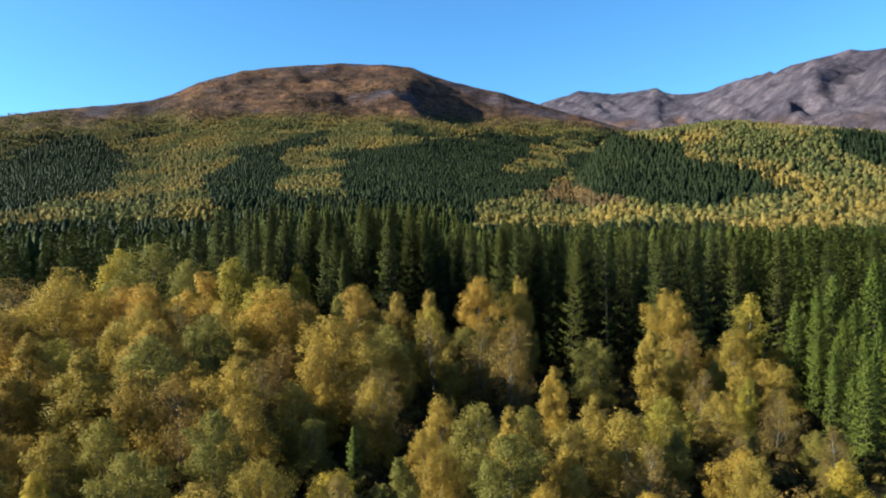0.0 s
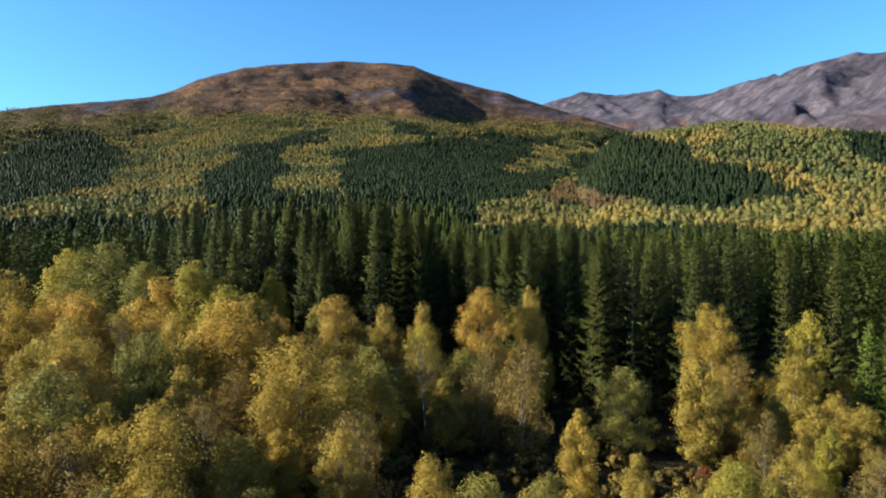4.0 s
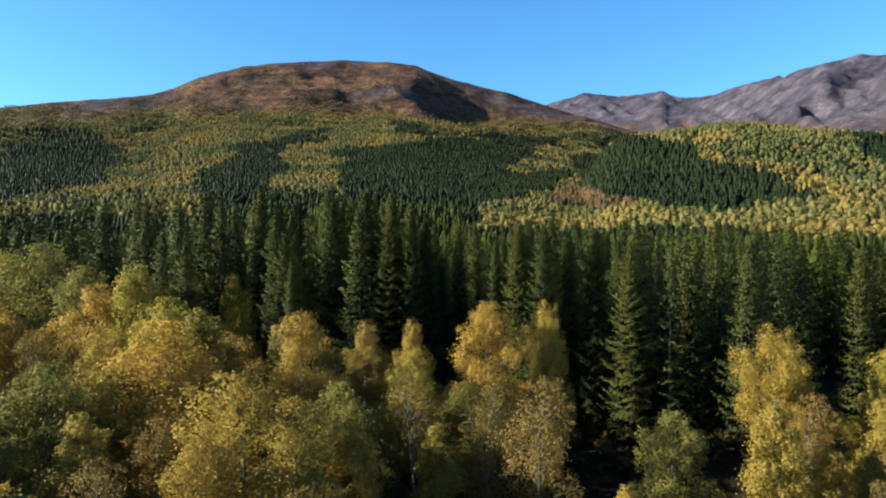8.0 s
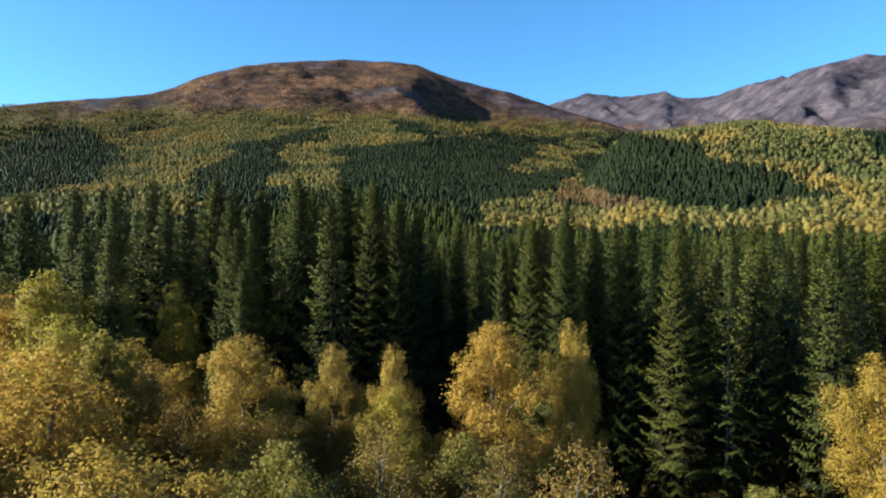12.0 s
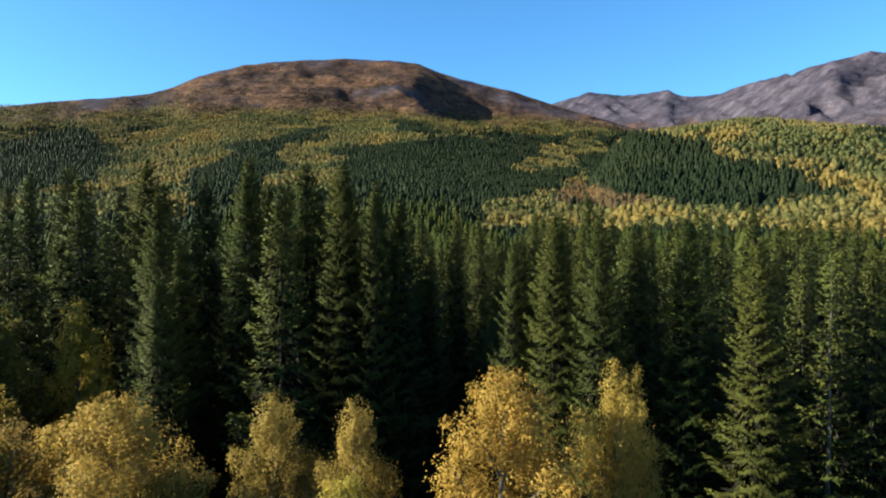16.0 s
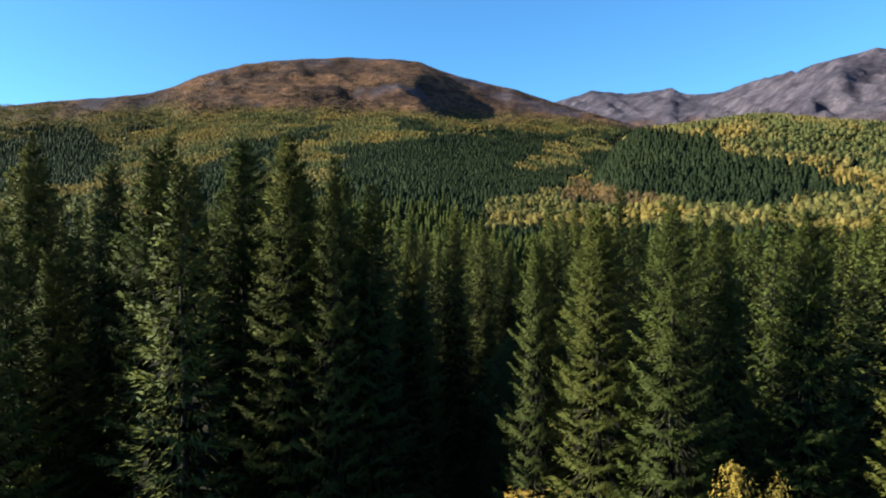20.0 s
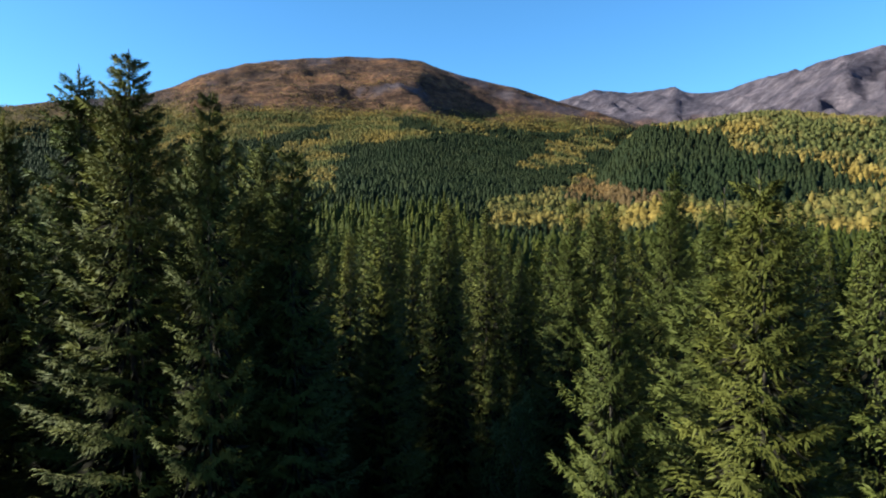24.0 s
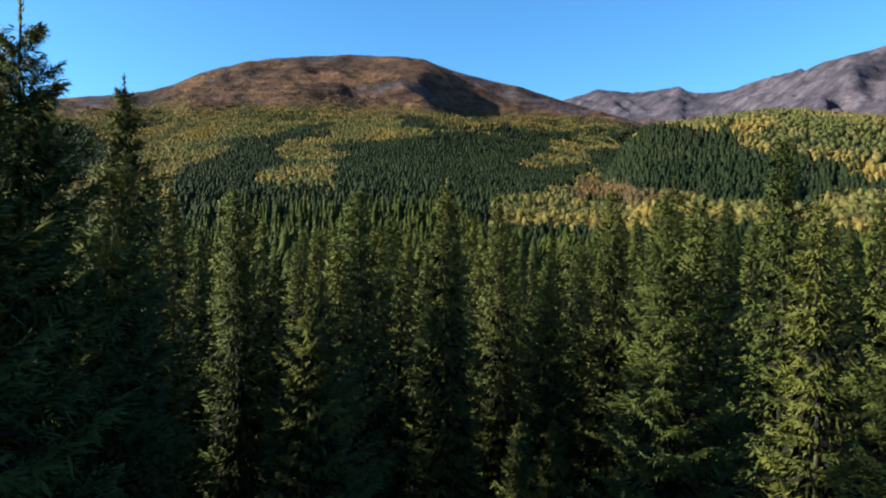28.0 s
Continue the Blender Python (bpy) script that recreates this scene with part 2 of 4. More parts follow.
def land(x, y):
    """Ground height, and how far it is rock and heath, for arrays of places."""
    r, b = np.hypot(x, y), np.degrees(np.arctan2(x, y))
    wide = step(75, 50, abs(b))
    # the round heath mountain and the long wooded slope under it
    far = along(DOME_FAR, b)
    top = (EYE + along(DOME, b) * far) * wide
    s = r / far
    rise = np.interp(s, [0, 0.18, 0.215, 0.29, 0.385, 0.48, 0.59, 0.714, 0.8, 0.89, 0.96, 1.0, 1.06, 1.2, 1.6, 4],
                     [0, 0.0, 0.020, 0.093, 0.153, 0.219, 0.326, 0.465, 0.605, 0.79, 0.945, 1.0, 1.0, 0.85, 0.4, 0.2])
    dome = top * rise
    # a crag under the top, and the edge beside it where the ground drops away from the sun
    ragged = fbm(x * 0.016, y * 0.016, 4, 71) - 0.5
    crag_line = step(0.828, 0.846, s + 0.03 * ragged + 0.002 * (b + 9))
    crag_span = step(-16.0, -9.5, b + 2 * ragged) * step(-5.2, -6.6, b)
    ledge = (crag_line - 1) * step(0.70, 0.82, s) * crag_span
    spine = -6.6 + 12 * (s - 0.86) + 1.6 * ragged
    drop = step(-0.3, 6.8, b - spine + 2 * ragged) * step(18.0, 7.0, b - spine) * step(0.76, 0.85, s) * step(0.995, 0.93, s)
    knob = np.exp(-((b + 23.5) / 1.5) ** 2 - ((s - 0.83) / 0.03) ** 2)
    rough = fbm(x * 0.011, y * 0.011, 6, 3) - 0.5
    fine = fbm(x * 0.03, y * 0.03, 4, 83) - 0.5
    dome = dome + 15 * ledge - 46 * drop + 10 * knob + 13 * crag_span * step(-12.0, -10.0, b) * np.exp(-((s - 0.842) / 0.03) ** 2) * (fbm(x * 0.05, y * 0.05, 4, 85, True) - 0.6) + step(0.6, 0.85, s) * (rough * 34 + fine * 12 + (fbm(x * 0.004, y * 0.02, 4, 9, True) - 0.6) * 20) * step(1.02, 0.93, s)
    dome = np.where(s < 1.0, np.minimum(dome, EYE + along(DOME, b) * r), dome)
    # the wooded hill beside it
    crest = (EYE + along(HILL, b) * HILL_FAR) * wide * step(4, 13, b)
    hill = crest * np.interp(r / HILL_FAR, [0, 0.33, 0.45, 0.6, 0.75, 0.88, 0.96, 1, 1.05, 1.3, 2, 6],
                             [0, 0, 0.10, 0.30, 0.58, 0.86, 0.97, 1, 0.99, 0.75, 0.3, 0.2])
    # the bare grey range behind
    rfar = along(RANGE_FAR, b)
    rtop = (EYE + along(RANGE, b) * rfar) * step(-6, 4, b) * wide
    q = r / rfar
    crag = fbm(x * 0.007, y * 0.007, 6, 21, True) - 0.62
    gully = fbm(b * 0.8 + 0.004 * r, r * 0.002, 5, 33, True) - 0.6
    peaks = rtop * np.interp(q, [0, 0.40, 0.6, 0.75, 0.9, 1, 1.15, 2], [0, 0.0, 0.3, 0.56, 0.84, 1, 0.8, 0.3])
    peaks = peaks + step(0.5, 0.62, q) * step(1.0, 0.955, q) * (crag * 40 + gully * 42) * step(-2, 6, b)
    gash = 26.0 + 14.5 * (q - 0.75) + 2.6 * (fbm(x * 0.006, y * 0.006, 4, 73) - 0.5)
    peaks = peaks - (38 + 40 * fbm(x * 0.008, y * 0.008, 3, 74)) * step(-0.2, 1.9, b - gash) * step(6.5, 2.0, b - gash) * step(0.70, 0.80, q) * step(1.0, 0.965, q)
    peaks = np.where(q < 1.0, np.minimum(peaks, EYE + along(RANGE, b) * r), peaks)
    z = np.maximum(np.maximum(dome, hill), peaks)
    z = z + (fbm(x * 0.02, y * 0.02, 4, 5) - 0.5) * np.clip((r - 90) * 0.012, 0.6, 5) + (1 - wide) * 60 * fbm(x * 0.002, y * 0.002, 4, 8) * step(300, 1500, r)
    on_range = step(-3, 3, peaks - np.maximum(dome, hill)) * step(1200, 1500, r)
    see = (z - EYE) / np.maximum(r, 1)
    heath = step(-0.020, 0.012, see - along(TREE_LINE, b) + 0.030 * (fbm(x * 0.012, y * 0.012, 4, 12) - 0.5)) * step(900, 1100, r)
    bare = step(0.64, 0.80, fbm(x * 0.014, y * 0.014, 5, 17) + 0.15 * crag_span * np.exp(-((s - 0.842) / 0.020) ** 2) + 0.22 * knob + 0.24 * step(0.93, 0.99, s)) * 0.7
    rock = np.clip(on_range * step(0.40, 0.62, fbm(x * 0.004, y * 0.004, 4, 41) + 0.38 * step(0.14, 0.225, see)), 0, 1)
    rock = np.maximum(rock, heath * bare * (1 - on_range))
    return z, rock, np.maximum(heath, on_range)


def mesh_of(name, verts, faces, materials, tint=None, slots=None, smooth=False, normals=None):
    """A mesh from an array of places and an array of faces with k corners each."""
    me = bpy.data.meshes.new(name)
    n, k = faces.shape
    me.vertices.add(len(verts))
    me.vertices.foreach_set("co", np.ascontiguousarray(verts, np.float32).ravel())
    me.loops.add(n * k)
    me.loops.foreach_set("vertex_index", np.ascontiguousarray(faces, np.int32).ravel())
    me.polygons.add(n)
    me.polygons.foreach_set("loop_start", np.arange(0, n * k, k, dtype=np.int32))
    if smooth:
        me.polygons.foreach_set("use_smooth", np.ones(n, bool))
    for m in materials:
        me.materials.append(m)
    if slots is not None:
        me.polygons.foreach_set("material_index", np.ascontiguousarray(slots, np.int32))
    me.update(calc_edges=True)
    if normals is not None:
        me.normals_split_custom_set_from_vertices(normals)
    if tint is not None:
        me.attributes.new("tint", "FLOAT", "POINT").data.foreach_set("value", np.ascontiguousarray(tint, np.float32))
    return me


def build_ground():
    turns = np.radians(np.concatenate([np.arange(-180, -50, 5), np.arange(-50, 50.01, 0.36), np.arange(55, 180, 5)]))
    rings = np.sort(np.concatenate([np.arange(0.5, 130, 5), 130 * (4850 / 130) ** np.linspace(0, 1, 290), np.arange(1201.3, 1740, 6.1), np.arange(1951.7, 2420, 9.3)]))
    b, r = np.meshgrid(turns, rings)
    x, y = r * np.sin(b), r * np.cos(b)
    z, rock, heath = land(x, y)
    n, k = b.shape
    i = np.arange(n * k).reshape(n, k)
    j = np.roll(i, -1, axis=1)
    faces = np.stack([i[:-1], i[1:], j[1:], j[:-1]], -1).reshape(-1, 4)[:, ::-1]
    me = mesh_of("ground", np.stack([x, y, z], -1).reshape(-1, 3), faces, [GROUND], smooth=True)
    for key, v in (("rock", rock), ("heath", heath), ("meadow", step(300, 360, r))):
        me.attributes.new(key, "FLOAT", "POINT").data.foreach_set("value", v.ravel().astype(np.float32))
    tagged(new("ground", me), "forest floor rising to brown heath and grey rock mountains", "ground", kind="structure")


build_ground()
RNG = np.random.default_rng(4)


# ---- woods ----
def inside(poly, b, s):
    """Which places, by bearing and rise, lie in a polygon."""
    hit = np.zeros(len(b), bool)
    for (b0, s0), (b1, s1) in zip(poly, poly[1:] + poly[:1]):
        if s0 == s1:
            continue
        hit ^= ((s0 > s) != (s1 > s)) & (b < (b1 - b0) * (s - s0) / (s1 - s0) + b0)
    return hit


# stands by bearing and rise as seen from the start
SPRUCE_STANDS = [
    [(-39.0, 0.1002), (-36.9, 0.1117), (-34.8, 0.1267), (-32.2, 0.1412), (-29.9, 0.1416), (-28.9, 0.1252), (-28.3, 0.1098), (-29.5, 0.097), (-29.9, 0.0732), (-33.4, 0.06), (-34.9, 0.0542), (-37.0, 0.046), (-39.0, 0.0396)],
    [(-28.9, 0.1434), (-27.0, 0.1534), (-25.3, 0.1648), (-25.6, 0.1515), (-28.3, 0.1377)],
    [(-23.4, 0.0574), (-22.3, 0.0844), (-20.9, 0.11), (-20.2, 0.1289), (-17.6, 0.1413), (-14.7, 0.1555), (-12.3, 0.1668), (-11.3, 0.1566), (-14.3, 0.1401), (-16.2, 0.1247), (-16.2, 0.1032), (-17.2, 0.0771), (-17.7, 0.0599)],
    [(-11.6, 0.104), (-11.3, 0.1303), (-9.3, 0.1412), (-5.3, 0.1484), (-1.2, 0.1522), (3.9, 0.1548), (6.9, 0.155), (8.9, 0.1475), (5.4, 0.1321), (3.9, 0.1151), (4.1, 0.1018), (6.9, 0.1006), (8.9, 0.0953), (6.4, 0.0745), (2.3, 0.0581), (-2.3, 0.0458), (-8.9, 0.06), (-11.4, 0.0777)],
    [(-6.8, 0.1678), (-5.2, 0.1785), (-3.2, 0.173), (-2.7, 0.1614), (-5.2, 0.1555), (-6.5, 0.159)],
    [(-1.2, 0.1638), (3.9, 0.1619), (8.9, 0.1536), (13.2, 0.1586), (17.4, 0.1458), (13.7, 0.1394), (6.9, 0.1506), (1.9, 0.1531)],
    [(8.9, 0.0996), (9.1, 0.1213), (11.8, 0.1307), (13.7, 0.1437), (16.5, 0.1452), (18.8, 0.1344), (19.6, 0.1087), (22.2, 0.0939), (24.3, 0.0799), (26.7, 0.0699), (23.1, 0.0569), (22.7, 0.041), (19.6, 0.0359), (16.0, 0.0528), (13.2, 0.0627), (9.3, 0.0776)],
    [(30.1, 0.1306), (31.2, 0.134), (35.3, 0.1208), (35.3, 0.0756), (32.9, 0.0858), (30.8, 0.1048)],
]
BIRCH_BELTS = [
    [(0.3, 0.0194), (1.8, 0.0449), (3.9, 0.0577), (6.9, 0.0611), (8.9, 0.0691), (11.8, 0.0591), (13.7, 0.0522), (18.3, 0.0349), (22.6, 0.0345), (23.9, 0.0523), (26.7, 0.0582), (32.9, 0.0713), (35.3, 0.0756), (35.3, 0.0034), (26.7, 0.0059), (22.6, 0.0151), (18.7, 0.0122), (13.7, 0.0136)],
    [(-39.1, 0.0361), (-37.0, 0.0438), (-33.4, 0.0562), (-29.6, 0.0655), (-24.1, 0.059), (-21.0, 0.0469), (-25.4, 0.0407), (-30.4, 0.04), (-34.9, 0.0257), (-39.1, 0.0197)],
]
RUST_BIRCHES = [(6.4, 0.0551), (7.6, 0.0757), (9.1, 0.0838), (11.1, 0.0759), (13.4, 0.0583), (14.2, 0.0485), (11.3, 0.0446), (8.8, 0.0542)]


def star_spruce(rng, tiers, points):
    """A small unit spruce for far woods: drooping ragged skirts, one over the other. Places and triangles."""
    V, F = [], []
    for k in range(tiers):
        h = 0.10 + 0.90 * k / tiers
        top = min(1.0, h + 1.9 / tiers * (0.9 if k < tiers - 1 else 1))
        rad = 0.17 * (1.0 - h) ** 0.8 + 0.012
        base = len(V)
        V.append((0, 0, 1.0 if k == tiers - 1 else top))
        spin = rng.uniform(0, 6.28)
        for i in range(2 * points):
            a = spin + math.pi * i / points
            rr = rad * (rng.uniform(0.85, 1.25) if i % 2 == 0 else rng.uniform(0.4, 0.6))
            V.append((rr * math.cos(a), rr * math.sin(a), h + (rng.uniform(-0.02, 0.01) if i % 2 == 0 else 0.03)))
        F += [(base, base + 1 + i, base + 1 + (i + 1) % (2 * points)) for i in range(2 * points)]
    return np.array(V), np.array(F)


def round_crown(rng, level, flakes, size):
    """A small unit leafy crown for far woods: a lumpy body of leaves with loose leaf masses standing out of it. Places and triangles."""
    bm = bmesh.new()
    bmesh.ops.create_icosphere(bm, subdivisions=level, radius=1.0)
    D = np.array([v.co[:] for v in bm.verts])
    F = np.array([[v.index for v in f.verts] for f in bm.faces])
    bm.free()
    lumps = rng.normal(size=(6, 3))
    lumps /= np.linalg.norm(lumps, axis=1)[:, None]
    swell = np.exp(-((D[:, None] - lumps[None]) ** 2).sum(2) / 0.28).sum(1)
    r = 0.72 + 0.36 * swell + rng.normal(0, 0.06, len(D))
    V = D * r[:, None] * np.array([0.24, 0.24, 0.36]) + np.array([0, 0, 0.58])
    n = rng.normal(size=(flakes, 3))
    n[:, 2] = abs(n[:, 2]) - 0.35
    n /= np.linalg.norm(n, axis=1)[:, None]
    P = n * rng.uniform(0.95, 1.3, (flakes, 1)) * np.array([0.25, 0.25, 0.36]) + np.array([0, 0, 0.58])
    face = n + rng.normal(0, 0.35, (flakes, 3))
    u = np.cross(face, rng.normal(size=(flakes, 3)))
    u /= np.linalg.norm(u, axis=1)[:, None]
    w = np.cross(face, u)
    w /= np.linalg.norm(w, axis=1)[:, None]
    k = size * rng.uniform(0.6, 1.3, (flakes, 1))
    T = np.stack([P + u * k, P - 0.5 * u * k + 0.8 * w * k, P - 0.5 * u * k - 0.8 * w * k], 1).reshape(-1, 3)
    return np.concatenate([V, T]), np.concatenate([F, len(V) + np.arange(3 * flakes).reshape(-1, 3)])


def scatter(name, shapes, places, heights, widths, tints, material, label, category):
    """Many small trees as one object."""
    vs, fs, ts, base = [], [], [], 0
    pick = RNG.integers(0, len(shapes), len(places))
    turn = RNG.uniform(0, 6.283, len(places))
    for k, (V, F) in enumerate(shapes):
        sel = np.where(pick == k)[0]
        if not len(sel):
            continue
        c, s = np.cos(turn[sel])[:, None], np.sin(turn[sel])[:, None]
        W, Hh = widths[sel][:, None], heights[sel][:, None]
        x = (V[None, :, 0] * c - V[None, :, 1] * s) * W + places[sel, 0:1]
        y = (V[None, :, 0] * s + V[None, :, 1] * c) * W + places[sel, 1:2]
        z = V[None, :, 2] * Hh + places[sel, 2:3]
        vs.append(np.stack([x, y, z], -1).reshape(-1, 3))
        fs.append((F[None] + (base + np.arange(len(sel)) * len(V))[:, None, None]).reshape(-1, 3))
        ts.append(np.repeat(tints[sel], len(V)))
        base += len(sel) * len(V)
    me = mesh_of(name, np.concatenate(vs), np.concatenate(fs), [material], np.concatenate(ts), smooth=True)
    return tagged(new(name, me), label, category, kind="stuff")


def hillside_woods():
    pts = []
    r = 330.0
    while r < 1560:
        gap = 3.3 + 0.0019 * r
        n = int(r * radians(76) / gap)
        b = np.radians(-40.5) + np.radians(76) * (np.arange(n) + RNG.uniform(0, 1, n)) / n
        rr = r + RNG.uniform(-0.5, 0.5, n) * gap * 1.2
        pts.append(np.stack([rr * np.sin(b), rr * np.cos(b)], -1))
        r += gap * 1.05
    xy = np.concatenate(pts)
    z, rock, heath = land(xy[:, 0], xy[:, 1])
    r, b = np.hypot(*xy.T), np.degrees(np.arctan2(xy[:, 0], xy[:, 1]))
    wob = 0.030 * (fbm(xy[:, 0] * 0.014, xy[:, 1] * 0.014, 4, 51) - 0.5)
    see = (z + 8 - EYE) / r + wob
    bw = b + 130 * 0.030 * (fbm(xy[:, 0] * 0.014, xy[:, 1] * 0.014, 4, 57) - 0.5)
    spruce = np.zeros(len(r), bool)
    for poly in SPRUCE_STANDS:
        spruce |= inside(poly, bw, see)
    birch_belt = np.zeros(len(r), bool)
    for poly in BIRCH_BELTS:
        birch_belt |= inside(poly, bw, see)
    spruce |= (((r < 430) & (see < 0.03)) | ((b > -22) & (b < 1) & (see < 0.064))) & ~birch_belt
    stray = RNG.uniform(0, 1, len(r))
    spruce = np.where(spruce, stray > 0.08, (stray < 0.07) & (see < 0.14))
    thin = 1 - heath * 0.84
    keep = (RNG.uniform(0, 1, len(r)) < thin) & (rock < 0.5)
    # behind the hill's crest nothing shows
    keep &= ~((b > 12) & (r > 900) & (see < 0.155))
    xyz = np.column_stack([xy, z - 0.3])
    big = fbm(xy[:, 0] * 0.022, xy[:, 1] * 0.022, 4, 61)
    tint = np.clip((big - 0.5) * 2.8 + 0.5 + RNG.normal(0, 0.17, len(r)) + 0.2 * heath, 0, 1)
    rng = np.random.default_rng(8)
    s = keep & spruce
    h = RNG.uniform(8.0, 11.0, s.sum())
    scatter("far_spruce_wood", [star_spruce(rng, 3, 4) for _ in range(6)], xyz[s], h, h * 1.65, tint[s] * 0.8, HAZY_FAR_NEEDLES,
            "dark green spruce stands on the far slope", "spruce wood")
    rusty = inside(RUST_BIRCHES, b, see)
    for name, some, level, flakes, size, label in (
            ("rusty_birch_wood", rusty, 2, 70, 0.060, "nearly bare rusty birches beyond the spruces"),
            ("birch_wood", (r < 520) & ~rusty, 2, 80, 0.045, "golden autumn birch wood beyond the spruces"),
            ("far_birch_wood", (r >= 520) & ~rusty, 1, 16, 0.095, "yellow and olive autumn birch wood on the far slope")):
        s = keep & ~spruce & some & (stray > 0.14)
        h = RNG.uniform(5.6, 9.0, s.sum()) * (1 - 0.55 * heath[s]) + 2.0 * step(520, 380, r[s])
        scatter(name, [round_crown(rng, level, flakes, size) for _ in range(8)], xyz[s], h, h * RNG.uniform(0.85, 1.2, len(h)), tint[s], {"birch_wood": BIRCH_BELT, "rusty_birch_wood": BIRCH_RUST}.get(name, HAZY_FAR_BIRCH), label, "birch wood")



def heath_scrub():
    """Low willow and juniper on the open mountainside."""
    n = 26000
    b, far = RNG.uniform(-40, 15, n), RNG.uniform(0.62, 1.0, n)
    r = far * along(DOME_FAR, b)
    x, y = r * np.sin(np.radians(b)), r * np.cos(np.radians(b))
    z, rock, heath = land(x, y)
    patch = fbm(x * 0.012, y * 0.022, 4, 91)
    keep = (heath > 0.25) & (rock < 0.6) & (RNG.uniform(0, 1, n) < step(0.40, 0.62, patch)) & (far < 0.985)
    xyz = np.column_stack([x, y, z - 0.5])[keep]
    h = RNG.uniform(1.6, 4.2, len(xyz)) * (1.15 - 0.5 * step(0.8, 0.97, far[keep]))
    rng = np.random.default_rng(44)
    scatter("heath_scrub", [round_crown(rng, 1, 4, 0.12) for _ in range(5)], xyz, h, h * RNG.uniform(1.4, 2.4, len(h)), np.clip(patch[keep] * 1.6 - 0.4 + RNG.normal(0, 0.3, len(h)), 0, 1), HEATH_SCRUB,
            "rusty and golden low scrub on the open mountainside", "scrub")


hillside_woods()
heath_scrub()


# ---- single trees ----
def tube(path, radii, sides):
    """A tapered tube along a path: places and quads."""
    V, F = [], []
    for i, (p, r) in enumerate(zip(path, radii)):
        d = path[min(i + 1, len(path) - 1)] - path[max(i - 1, 0)]
        d = d / (np.linalg.norm(d) + 1e-9)
        u = np.cross(d, (0.3, 1, 0.1))
        u /= np.linalg.norm(u)
        w = np.cross(d, u)
        V += [p + r * (u * math.cos(a) + w * math.sin(a)) for a in np.arange(sides) * 2 * math.pi / sides]
    for i in range(len(path) - 1):
        for j in range(sides):
            k = (j + 1) % sides
            F.append((i * sides + j, i * sides + k, (i + 1) * sides + k, (i + 1) * sides + j))
    return np.array(V), np.array(F)


def joined(pieces):
    vs, fs, n = [], [], 0
    for V, F in pieces:
        vs.append(V)
        fs.append(F + n)
        n += len(V)
    return np.concatenate(vs), np.concatenate(fs)


def blades(roots, ways, lengths, widths, faces, sag):
    """Pointed shoots of needles, widest a third of the way out, each turned to its face: two triangles each. Places and triangles."""
    n = len(roots)
    ways = ways / (np.linalg.norm(ways, axis=1)[:, None] + 1e-9)
    side = np.cross(ways, faces)
    side /= np.linalg.norm(side, axis=1)[:, None] + 1e-9
    L, w = lengths[:, None], widths[:, None]
    mid = roots + ways * L * 0.38
    tip = roots + ways * L
    tip[:, 2] -= sag * lengths
    V = np.stack([roots, mid + side * w, tip, mid - side * w], 1).reshape(-1, 3)
    # neighbouring shoots share their shading: each leans to the round of the whole crown
    own = np.cross(side, ways)
    round_ = roots * np.array([1, 1, 0])
    round_ /= np.linalg.norm(round_, axis=1)[:, None] + 0.15
    N = 0.40 * own + 0.85 * round_ + np.array([0, 0, 0.28])
    N = np.repeat(N / (np.linalg.norm(N, axis=1)[:, None] + 1e-9), 4, 0)
    i = 4 * np.arange(n)[:, None]
    return V, np.concatenate([i + np.array([0, 1, 2]), i + np.array([0, 2, 3])], 1).reshape(-1, 3), N


